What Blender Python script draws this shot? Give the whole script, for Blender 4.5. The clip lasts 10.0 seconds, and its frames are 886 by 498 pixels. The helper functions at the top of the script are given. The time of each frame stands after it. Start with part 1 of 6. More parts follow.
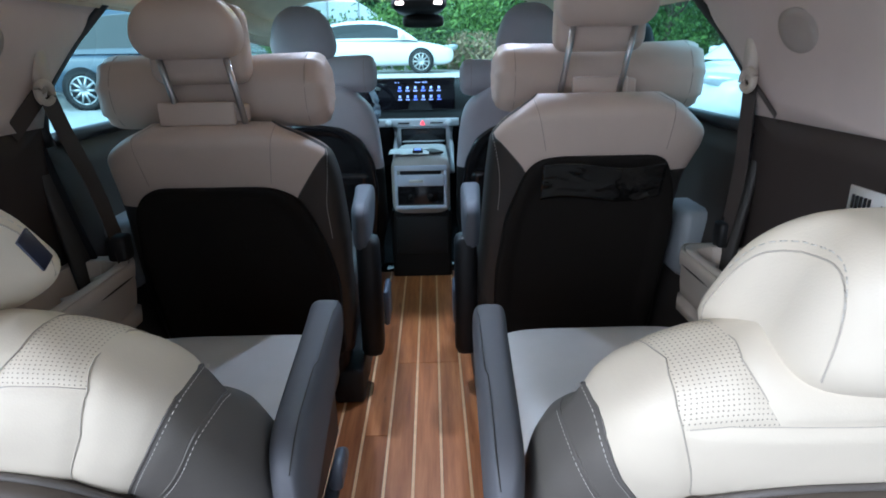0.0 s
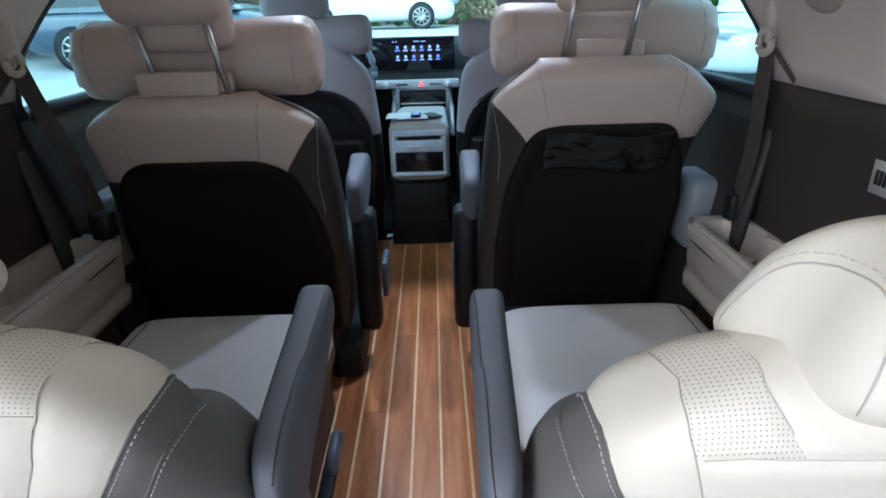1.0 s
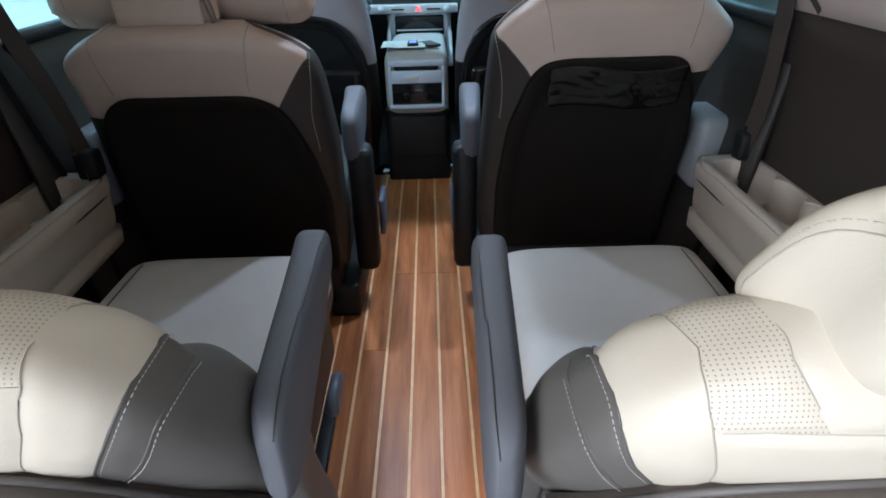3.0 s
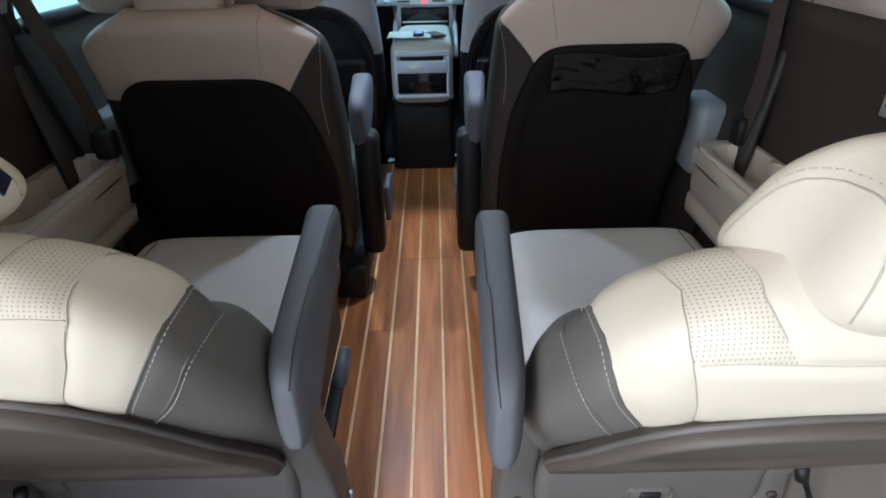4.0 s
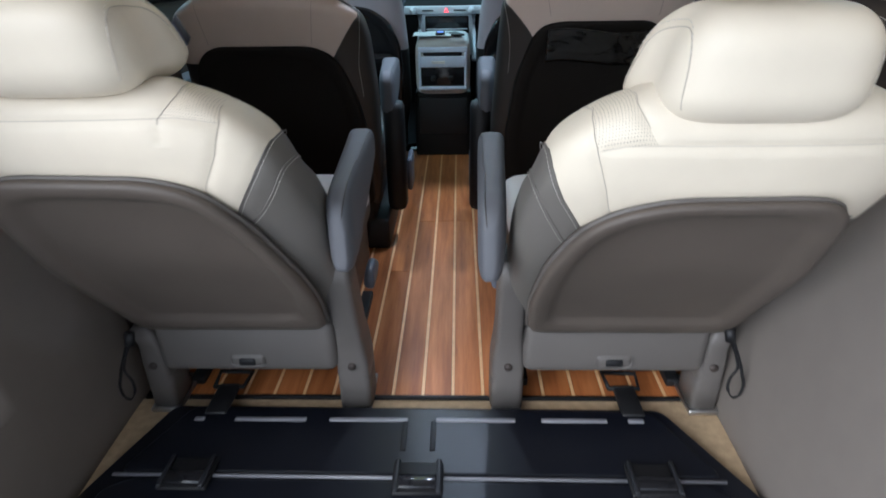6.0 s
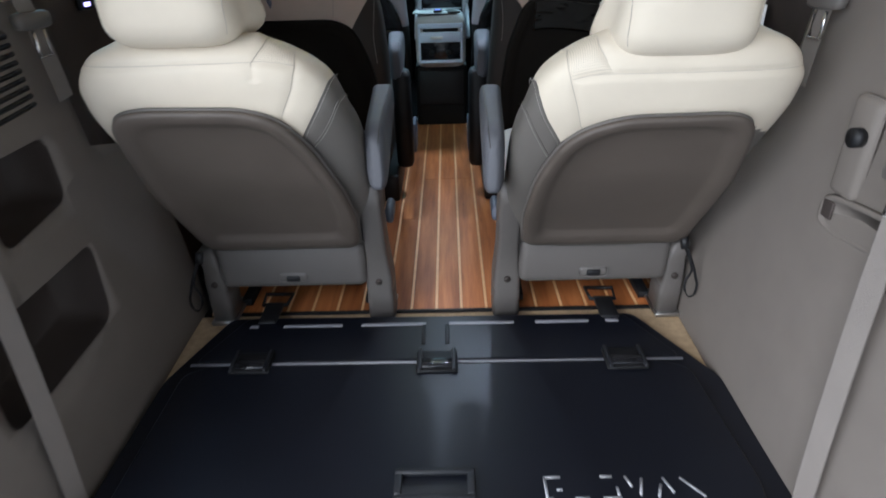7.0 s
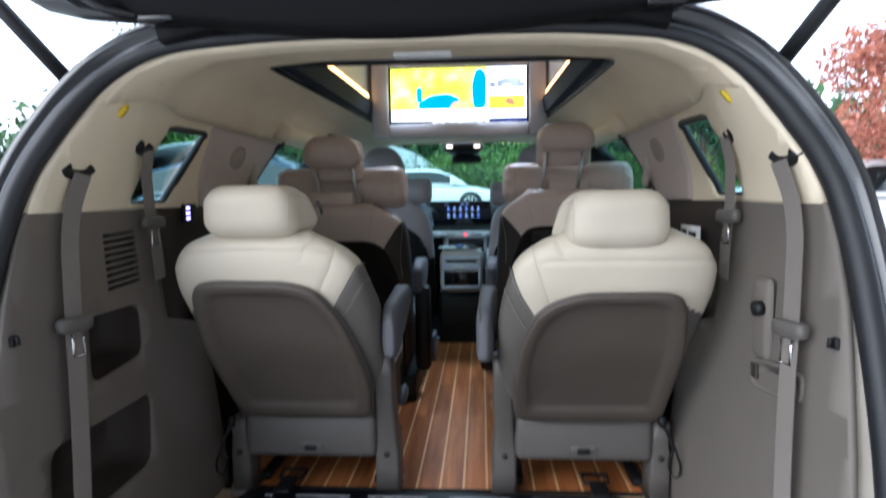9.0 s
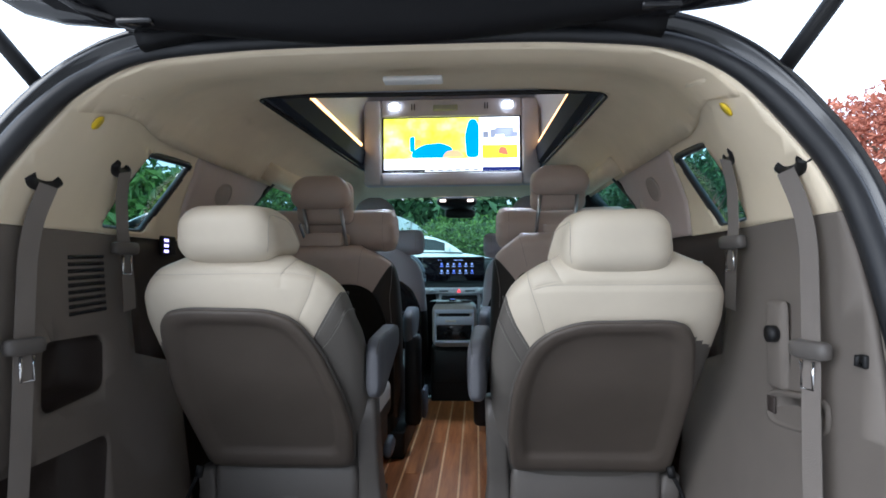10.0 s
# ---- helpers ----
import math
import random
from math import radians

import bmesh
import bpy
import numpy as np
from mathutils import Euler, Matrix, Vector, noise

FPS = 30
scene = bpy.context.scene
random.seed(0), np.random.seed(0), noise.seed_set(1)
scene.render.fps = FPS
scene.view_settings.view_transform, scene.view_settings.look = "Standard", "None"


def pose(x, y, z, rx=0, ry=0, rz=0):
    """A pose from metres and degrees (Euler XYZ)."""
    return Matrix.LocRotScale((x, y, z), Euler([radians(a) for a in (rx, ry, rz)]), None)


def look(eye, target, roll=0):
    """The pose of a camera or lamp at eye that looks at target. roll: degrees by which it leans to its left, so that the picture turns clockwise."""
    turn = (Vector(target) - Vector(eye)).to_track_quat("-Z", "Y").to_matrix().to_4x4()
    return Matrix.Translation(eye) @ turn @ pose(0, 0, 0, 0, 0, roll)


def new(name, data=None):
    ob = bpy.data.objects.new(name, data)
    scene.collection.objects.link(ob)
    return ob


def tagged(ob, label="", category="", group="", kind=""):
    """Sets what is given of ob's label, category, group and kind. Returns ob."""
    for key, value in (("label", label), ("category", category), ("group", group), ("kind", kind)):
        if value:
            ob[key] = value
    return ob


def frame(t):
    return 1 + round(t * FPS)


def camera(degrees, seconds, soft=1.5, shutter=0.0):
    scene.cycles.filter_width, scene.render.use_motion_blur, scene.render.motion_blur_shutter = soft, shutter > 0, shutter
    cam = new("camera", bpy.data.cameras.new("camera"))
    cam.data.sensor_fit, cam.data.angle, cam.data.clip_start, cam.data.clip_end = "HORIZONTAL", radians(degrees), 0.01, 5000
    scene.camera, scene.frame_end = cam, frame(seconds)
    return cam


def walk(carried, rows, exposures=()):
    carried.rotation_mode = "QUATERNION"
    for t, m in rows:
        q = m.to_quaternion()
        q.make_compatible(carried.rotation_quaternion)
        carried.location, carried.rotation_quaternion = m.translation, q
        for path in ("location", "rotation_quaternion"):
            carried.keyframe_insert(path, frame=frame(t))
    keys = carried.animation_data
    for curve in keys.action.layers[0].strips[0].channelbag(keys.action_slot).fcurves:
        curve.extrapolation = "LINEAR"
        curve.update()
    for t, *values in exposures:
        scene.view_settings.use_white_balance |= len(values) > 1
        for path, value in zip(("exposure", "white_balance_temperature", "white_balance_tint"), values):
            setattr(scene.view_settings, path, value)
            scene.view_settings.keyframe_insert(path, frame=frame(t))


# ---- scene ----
cam = camera(74.7, 10.0, soft=1.7, shutter=0.5)
PATH = [
    (0, (0.059, -0.685, 0.894), (0.087, 1.207, 0.246), -1.0),
    (0.5, (0.069, -0.648, 0.898), (0.063, 1.217, 0.174), -1.9),
    (1, (0.072, -0.628, 0.908), (0.086, 1.214, 0.13), -1.6),
    (1.5, (0.071, -0.611, 0.912), (0.086, 1.207, 0.078), -1.4),
    (2, (0.066, -0.592, 0.912), (0.085, 1.212, 0.049), -1.3),
    (2.5, (0.063, -0.582, 0.918), (0.086, 1.203, 0.016), -1.1),
    (3, (0.066, -0.593, 0.913), (0.086, 1.144, -0.077), -1.4),
    (4.5, (0.057, -0.661, 0.886), (0.063, 1.07, -0.116), -1.0),
    (5, (0.052, -0.697, 0.858), (0.094, 1.061, -0.094), -0.3),
    (5.5, (0.075, -0.816, 0.854), (0.054, 0.966, -0.054), -0.8),
    (5.7, (0.088, -0.869, 0.849), (0.019, 0.907, -0.067), -0.8),
    (6.8, (0.032, -1.18, 0.836), (0.032, 0.582, -0.11), -1.6),
    (7, (0.045, -1.229, 0.847), (0.011, 0.522, -0.119), -1.8),
    (7.5, (0.073, -1.352, 0.842), (-0.03, 0.388, -0.137), -2.8),
    (8, (0.101, -1.449, 0.834), (-0.047, 0.336, -0.055), -1.5),
    (8.5, (0.112, -1.503, 0.817), (-0.028, 0.407, 0.24), -1.3),
    (9, (0.118, -1.506, 0.78), (-0.015, 0.482, 0.606), -0.8),
    (9.5, (0.123, -1.465, 0.722), (-0.004, 0.53, 0.792), -0.6),
    (10, (0.124, -1.437, 0.688), (0.011, 0.559, 0.753), -0.4),
]

EXPOSURE = [(0.0, 1.00, 5150, 9), (2.5, 1.12, 5350, 9), (4.5, 1.12, 5480, 8), (5.5, 1.06, 5420, 8), (7.0, 0.83, 5450, 8), (8.5, 0.66, 5450, 8), (9.2, 0.53, 5450, 8), (10.0, 0.35, 5450, 8)]
walk(cam, [(t, look(eye, target, roll)) for t, eye, target, roll in PATH], EXPOSURE)

# ---------------------------------------------------------------- light
world = bpy.data.worlds.new("overcast_sky")
scene.world = world
world.use_nodes = True
wn = world.node_tree.nodes
wl = world.node_tree.links
sky = wn.new("ShaderNodeTexSky")
sky.sky_type = "NISHITA"
sky.sun_disc = False
sky.sun_elevation = radians(35)
sky.sun_rotation = radians(223)
sky.air_density = 1.0
sky.dust_density = 6.0
sky.ozone_density = 0.6
pale = wn.new("ShaderNodeMixRGB")
pale.inputs[0].default_value = 0.65
pale.inputs[2].default_value = (16.0, 16.3, 17.0, 1)
wl.new(sky.outputs[0], pale.inputs[1])
wl.new(pale.outputs[0], wn["Background"].inputs[0])
wn["Background"].inputs[1].default_value = 0.15
sun_data = bpy.data.lights.new("sun", "SUN")
sun_data.energy = 1.0
sun_data.angle = radians(50)
sun_data.color = (1.0, 0.96, 0.9)
sun = new("sun", sun_data)
sun.matrix_world = look((0, 0, 10), (0.68, 0.72, 9.42))


# ---------------------------------------------------------------- materials
def nodes_of(name):
    m = bpy.data.materials.new(name)
    m.use_nodes = True
    t = m.node_tree
    return m, t, t.nodes["Principled BSDF"]


def coords(t, scale=(1, 1, 1), turn=0.0):
    tc = t.nodes.new("ShaderNodeTexCoord")
    mp = t.nodes.new("ShaderNodeMapping")
    mp.inputs["Scale"].default_value = scale
    mp.inputs["Rotation"].default_value = (turn, 0, 0)
    t.links.new(tc.outputs["Object"], mp.inputs[0])
    return mp.outputs[0]


def noisy(t, vec, scale, detail=4, rough=0.6):
    n = t.nodes.new("ShaderNodeTexNoise")
    n.inputs["Scale"].default_value = scale
    n.inputs["Detail"].default_value = detail
    n.inputs["Roughness"].default_value = rough
    t.links.new(vec, n.inputs["Vector"])
    return n.outputs[0]


def ramp(t, fac, stops):
    r = t.nodes.new("ShaderNodeValToRGB")
    while len(r.color_ramp.elements) < len(stops):
        r.color_ramp.elements.new(0.5)
    for e, (p, c) in zip(r.color_ramp.elements, stops):
        e.position, e.color = p, (*c, 1)
    t.links.new(fac, r.inputs[0])
    return r.outputs[0]


def bumped(t, bsdf, height, strength, distance=0.002):
    b = t.nodes.new("ShaderNodeBump")
    b.inputs["Strength"].default_value = strength
    b.inputs["Distance"].default_value = distance
    t.links.new(height, b.inputs["Height"])
    t.links.new(b.outputs[0], bsdf.inputs["Normal"])


def shade(c, k):
    return tuple(min(1.0, v * k) for v in c)


def plain(name, c, rough=0.5, metal=0.0, var=0.08, scale=9.0, grain=600.0, bump=0.08, spec=0.5, coat=0.0):
    m, t, b = nodes_of(name)
    v = coords(t)
    big = noisy(t, v, scale)
    col = ramp(t, big, [(0.3, shade(c, 1 - var)), (0.7, shade(c, 1 + var))])
    t.links.new(col, b.inputs["Base Color"])
    b.inputs["Roughness"].default_value = rough
    b.inputs["Metallic"].default_value = metal
    b.inputs["Specular IOR Level"].default_value = spec
    b.inputs["Coat Weight"].default_value = coat
    if bump:
        bumped(t, b, noisy(t, v, grain, 3), bump)
    return m


def leather(name, c, rough=0.5, holes=False):
    m, t, b = nodes_of(name)
    v = coords(t)
    big = noisy(t, v, 7.0)
    col = ramp(t, big, [(0.25, shade(c, 0.93)), (0.75, shade(c, 1.04))])
    pore = t.nodes.new("ShaderNodeTexVoronoi")
    pore.inputs["Scale"].default_value = 620.0
    t.links.new(v, pore.inputs["Vector"])
    wrinkle = noisy(t, v, 28.0, 5)
    add = t.nodes.new("ShaderNodeMath")
    add.operation = "MULTIPLY_ADD"
    add.inputs[1].default_value = 0.25
    t.links.new(pore.outputs[0], add.inputs[0])
    t.links.new(wrinkle, add.inputs[2])
    height = add.outputs[0]
    if holes:
        vv = coords(t, (1, 1, 1), radians(-45))
        dots = t.nodes.new("ShaderNodeTexVoronoi")
        dots.voronoi_dimensions = "2D"
        dots.inputs["Scale"].default_value = 330.0
        dots.inputs["Randomness"].default_value = 0.12
        t.links.new(vv, dots.inputs["Vector"])
        cut = t.nodes.new("ShaderNodeMath")
        cut.operation = "LESS_THAN"
        cut.inputs[1].default_value = 0.17
        t.links.new(dots.outputs[0], cut.inputs[0])
        mix = t.nodes.new("ShaderNodeMixRGB")
        mix.inputs[2].default_value = (*shade(c, 0.40), 1)
        t.links.new(cut.outputs[0], mix.inputs[0])
        t.links.new(col, mix.inputs[1])
        col = mix.outputs[0]
    t.links.new(col, b.inputs["Base Color"])
    b.inputs["Roughness"].default_value = rough
    b.inputs["Specular IOR Level"].default_value = 0.4
    bumped(t, b, height, 0.16, 0.0015)
    return m


def glow(name, c, strength, rough=0.4):
    m, t, b = nodes_of(name)
    b.inputs["Base Color"].default_value = (*c, 1)
    b.inputs["Emission Color"].default_value = (*c, 1)
    b.inputs["Emission Strength"].default_value = strength
    b.inputs["Roughness"].default_value = rough
    return m


def pane(name, tint):
    m = bpy.data.materials.new(name)
    m.use_nodes = True
    t = m.node_tree
    t.nodes.remove(t.nodes["Principled BSDF"])
    tr = t.nodes.new("ShaderNodeBsdfTransparent")
    tr.inputs[0].default_value = (*tint, 1)
    gl = t.nodes.new("ShaderNodeBsdfGlossy")
    gl.inputs["Roughness"].default_value = 0.02
    mx = t.nodes.new("ShaderNodeMixShader")
    mx.inputs[0].default_value = 0.06
    t.links.new(tr.outputs[0], mx.inputs[1])
    t.links.new(gl.outputs[0], mx.inputs[2])
    t.links.new(mx.outputs[0], t.nodes["Material Output"].inputs[0])
    return m


def wood(name):
    m, t, b = nodes_of(name)
    info = t.nodes.new("ShaderNodeObjectInfo")
    tc = t.nodes.new("ShaderNodeTexCoord")
    off = t.nodes.new("ShaderNodeVectorMath")
    off.operation = "MULTIPLY_ADD"
    off.inputs[0].default_value = (7.3, 3.1, 5.7)
    t.links.new(info.outputs["Random"], off.inputs[1])
    t.links.new(tc.outputs["Object"], off.inputs[2])
    mp = t.nodes.new("ShaderNodeMapping")
    mp.inputs["Scale"].default_value = (26, 1.6, 26)
    t.links.new(off.outputs[0], mp.inputs[0])
    grain = noisy(t, mp.outputs[0], 1.6, 8, 0.62)
    mp2 = t.nodes.new("ShaderNodeMapping")
    mp2.inputs["Scale"].default_value = (5, 1.2, 5)
    t.links.new(off.outputs[0], mp2.inputs[0])
    cloud = noisy(t, mp2.outputs[0], 2.2, 3)
    fine = ramp(t, grain, [(0.25, (0.23, 0.075, 0.024)), (0.5, (0.43, 0.160, 0.050)), (0.78, (0.62, 0.275, 0.10))])
    tone = ramp(t, cloud, [(0.3, (0.80, 0.74, 0.70)), (0.7, (1.14, 1.12, 1.12))])
    mul = t.nodes.new("ShaderNodeMixRGB")
    mul.blend_type = "MULTIPLY"
    mul.inputs[0].default_value = 1.0
    t.links.new(fine, mul.inputs[1])
    t.links.new(tone, mul.inputs[2])
    per = ramp(t, info.outputs["Random"], [(0.0, (0.76, 0.72, 0.70)), (0.5, (1.0, 0.98, 0.96)), (1.0, (1.2, 1.18, 1.16))])
    mul2 = t.nodes.new("ShaderNodeMixRGB")
    mul2.blend_type = "MULTIPLY"
    mul2.inputs[0].default_value = 1.0
    t.links.new(mul.outputs[0], mul2.inputs[1])
    t.links.new(per, mul2.inputs[2])
    mp3 = t.nodes.new("ShaderNodeMapping")
    mp3.inputs["Scale"].default_value = (42, 5, 42)
    t.links.new(off.outputs[0], mp3.inputs[0])
    knot = ramp(t, noisy(t, mp3.outputs[0], 1.0, 2, 0.5), [(0.70, (1, 1, 1)), (0.78, (0.42, 0.36, 0.34))])
    mul3 = t.nodes.new("ShaderNodeMixRGB")
    mul3.blend_type = "MULTIPLY"
    mul3.inputs[0].default_value = 1.0
    t.links.new(mul2.outputs[0], mul3.inputs[1])
    t.links.new(knot, mul3.inputs[2])
    t.links.new(mul3.outputs[0], b.inputs["Base Color"])
    b.inputs["Roughness"].default_value = 0.4
    b.inputs["Specular IOR Level"].default_value = 0.3
    b.inputs["Coat Weight"].default_value = 0.06
    b.inputs["Coat Roughness"].default_value = 0.3
    bumped(t, b, grain, 0.12, 0.001)
    return m


CREAM = leather("cream_leather", (0.60, 0.535, 0.43))
CREAM_HOLES = leather("cream_perforated_leather", (0.60, 0.535, 0.43), holes=True)
TAUPE = leather("taupe_leather", (0.120, 0.110, 0.098))
BEIGE = leather("warm_beige_leather", (0.53, 0.435, 0.37))
ARMGREY = leather("blue_grey_leather", (0.098, 0.100, 0.112), 0.62)
FRONTGREY = leather("pale_grey_leather", (0.43, 0.395, 0.44))
STITCHBEIGE = plain("beige_seam_thread", (0.30, 0.25, 0.21), 0.6, bump=0)
SLATE = leather("dark_taupe_leather", (0.032, 0.029, 0.026))
SHELL = plain("taupe_back_shell", (0.080, 0.065, 0.053), 0.55, grain=900, bump=0.12)
DARKSHELL = plain("near_black_back_shell", (0.012, 0.0105, 0.009), 0.65, bump=0.1, spec=0.1)
CUSHION = leather("pale_grey_seat_leather", (0.60, 0.58, 0.555))
SEWN = plain("shaded_cream_seam", (0.40, 0.36, 0.30), 0.6, bump=0)
PIPING = plain("dark_piping", (0.10, 0.09, 0.082), 0.5, bump=0)
THREAD = plain("pale_thread", (0.50, 0.48, 0.44), 0.7, bump=0)
HEADLINER = plain("beige_headliner_cloth", (0.78, 0.67, 0.50), 0.95, var=0.04, grain=700, bump=0.25, spec=0.1)
PILLAR = plain("pale_beige_trim", (0.80, 0.695, 0.525), 0.55, var=0.03, grain=800, bump=0.1, spec=0.3)
ROSE = plain("pinkish_grey_trim", (0.56, 0.475, 0.435), 0.55, var=0.03, grain=800, bump=0.1, spec=0.3)
TRIM = plain("taupe_trim_plastic", (0.165, 0.145, 0.127), 0.6, var=0.05, grain=800, bump=0.14, spec=0.2)
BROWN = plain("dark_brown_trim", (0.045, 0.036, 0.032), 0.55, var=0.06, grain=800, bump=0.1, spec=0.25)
STONE = plain("beige_trim_plastic", (0.50, 0.44, 0.375), 0.5, var=0.04, grain=800, bump=0.1, spec=0.35)
SILL = plain("greige_sill_plastic", (0.33, 0.295, 0.255), 0.55, var=0.05, grain=800, bump=0.1, spec=0.3)
BLACK = plain("black_plastic", (0.011, 0.011, 0.012), 0.5, var=0.1, bump=0.05, spec=0.3)
RUBBER = plain("black_rubber_seal", (0.011, 0.012, 0.015), 0.5, var=0.15, bump=0.05)
GLOSSBLACK = plain("gloss_black", (0.012, 0.012, 0.014), 0.12, bump=0, var=0.05)
PAINT = plain("black_car_paint", (0.016, 0.017, 0.020), 0.18, bump=0, coat=0.6)
PANEL = plain("black_board_laminate", (0.004, 0.005, 0.009), 0.37, var=0.15, grain=260, bump=0.03, spec=0.42)
CARPET = plain("sand_woven_carpet", (0.42, 0.31, 0.19), 0.95, var=0.15, scale=60, grain=420, bump=0.8, spec=0.1)
DARKCARPET = plain("black_carpet", (0.018, 0.018, 0.02), 0.95, var=0.2, grain=500, bump=0.5, spec=0.1)
CHROME = plain("chrome", (0.75, 0.75, 0.76), 0.12, 1.0, bump=0, var=0.02)
STEEL = plain("brushed_steel", (0.5, 0.5, 0.5), 0.35, 1.0, var=0.05, bump=0)
SILVER = plain("satin_silver_trim", (0.60, 0.61, 0.66), 0.3, 0.2, bump=0, var=0.03)
GREYPLASTIC = plain("mid_grey_plastic", (0.105, 0.095, 0.087), 0.5, var=0.04, grain=900, bump=0.12)
BLUEGREY = plain("blue_grey_lever_plastic", (0.11, 0.125, 0.16), 0.45, bump=0.05)
WEB = plain("grey_belt_webbing", (0.20, 0.178, 0.16), 0.75, var=0.05, grain=500, bump=0.5, spec=0.2)
DARKWEB = plain("dark_belt_webbing", (0.07, 0.058, 0.052), 0.75, grain=500, bump=0.5, spec=0.2)
COOLGREY = plain("cool_grey_plastic", (0.20, 0.22, 0.24), 0.45, bump=0.05)
YELLOW = plain("yellow_sticker", (0.85, 0.62, 0.02), 0.4, bump=0)
WOOD = wood("teak_plank")
MAPLE = plain("pale_inlay_strip", (0.78, 0.50, 0.25), 0.45, var=0.12, scale=30, bump=0.05)
GLASS = pane("green_tinted_glass", (0.36, 0.60, 0.63))
WINDSHIELD = pane("windshield_glass", (0.50, 0.76, 0.74))
FILM = plain("clear_film", (0.006, 0.006, 0.006), 0.08, bump=0, spec=0.6)
WHITEPLASTIC = plain("white_plastic", (0.75, 0.75, 0.75), 0.4, bump=0)
LABEL = plain("white_label_paper", (0.8, 0.8, 0.8), 0.6, bump=0)


# ---------------------------------------------------------------- builders
def part(name, bm, material, parent=None, label="", smooth=True, solid=0.0, bevel=0.0):
    me = bpy.data.meshes.new(name)
    bmesh.ops.recalc_face_normals(bm, faces=bm.faces[:])
    bm.to_mesh(me)
    bm.free()
    me.materials.append(material)
    for p in me.polygons:
        p.use_smooth = smooth
    ob = new(name, me)
    if parent:
        ob.parent = parent
    if label:
        ob["label"] = label
    if solid:
        md = ob.modifiers.new("solid", "SOLIDIFY")
        md.thickness, md.offset = solid, 0
    if bevel:
        md = ob.modifiers.new("bevel", "BEVEL")
        md.width, md.segments, md.limit_method = bevel, 2, "ANGLE"
        md.harden_normals = True
    return ob


def thing(name, label, category, group="", kind="", at=(0, 0, 0)):
    e = new(name)
    e.location = at
    e.empty_display_size = 0.05
    return tagged(e, label, category, group, kind)


def interp(x, table):
    if x <= table[0][0]:
        return table[0][1]
    for (a, u), (b, v) in zip(table, table[1:]):
        if x <= b:
            return u + (v - u) * (x - a) / (b - a)
    return table[-1][1]


def ease(v):
    v = min(1.0, max(0.0, v))
    return v * v * (3 - 2 * v)


def smooth_interp(x, table):
    return sum(interp(x + d, table) for d in (-0.012, -0.006, 0, 0.006, 0.012)) / 5


def oval(c, ax, ay, n=2.0, count=32):
    """A ring round c: a superellipse with half axes ax and ay."""
    c, ax, ay = Vector(c), Vector(ax), Vector(ay)
    out = []
    for k in range(count):
        a = 2 * math.pi * k / count
        ca, sa = math.cos(a), math.sin(a)
        out.append(c + ax * math.copysign(abs(ca) ** (2 / n), ca) + ay * math.copysign(abs(sa) ** (2 / n), sa))
    return out


def skin(rings, cap=True, keep=None, loop=True):
    """Quads between rings; keep(i, j, middle) picks faces."""
    bm = bmesh.new()
    n = len(rings[0])
    vs = [[bm.verts.new(p) for p in r] for r in rings]
    for i in range(len(rings) - 1):
        for j in range(n if loop else n - 1):
            q = (vs[i][j], vs[i][(j + 1) % n], vs[i + 1][(j + 1) % n], vs[i + 1][j])
            if keep and not keep(i, j, sum((v.co for v in q), Vector()) / 4):
                continue
            bm.faces.new(q)
    if cap and not keep:
        bm.faces.new(vs[0])
        bm.faces.new(vs[-1])
    if keep:
        bmesh.ops.delete(bm, geom=[v for v in bm.verts if not v.link_faces], context="VERTS")
    return bm


def box(x0, x1, y0, y1, z0, z1, r=0.0, seg=2):
    bm = bmesh.new()
    bmesh.ops.create_cube(bm, size=1.0, matrix=Matrix.Translation(((x0 + x1) / 2, (y0 + y1) / 2, (z0 + z1) / 2)) @ Matrix.Diagonal((x1 - x0, y1 - y0, z1 - z0, 1)))
    if r:
        bmesh.ops.bevel(bm, geom=bm.edges[:], offset=r, segments=seg, profile=0.5, affect="EDGES")
    return bm


def tube(points, r, count=8, n=2.0, flat=1.0, cap=True, up=None):
    """A bar along a line of points; flat squeezes it across."""
    pts = [Vector(p) for p in points]
    rings = []
    for i, p in enumerate(pts):
        d = (pts[min(i + 1, len(pts) - 1)] - pts[max(i - 1, 0)]).normalized()
        u = Vector(up) if up else (Vector((0, 0, 1)) if abs(d.z) < 0.9 else Vector((0, 1, 0)))
        a = d.cross(u).normalized()
        b = a.cross(d).normalized()
        rr = r[i] if isinstance(r, (list, tuple)) else r
        rings.append(oval(p, a * rr, b * rr * flat, n, count))
    return skin(rings, cap)


def curve_points(pts, steps=8):
    """A smooth line through points (Catmull-Rom)."""
    p = [Vector(q) for q in pts]
    p = [p[0] * 2 - p[1]] + p + [p[-1] * 2 - p[-2]]
    out = []
    for i in range(1, len(p) - 2):
        for k in range(steps):
            t = k / steps
            out.append(0.5 * (2 * p[i] + (p[i + 1] - p[i - 1]) * t + (2 * p[i - 1] - 5 * p[i] + 4 * p[i + 1] - p[i + 2]) * t * t + (3 * p[i] - p[i - 1] - 3 * p[i + 1] + p[i + 2]) * t ** 3))
    out.append(p[-2])
    return out


def join(*bms):
    out = bmesh.new()
    for b in bms:
        me = bpy.data.meshes.new("joined")
        b.to_mesh(me)
        b.free()
        out.from_mesh(me)
        bpy.data.meshes.remove(me)
    return out


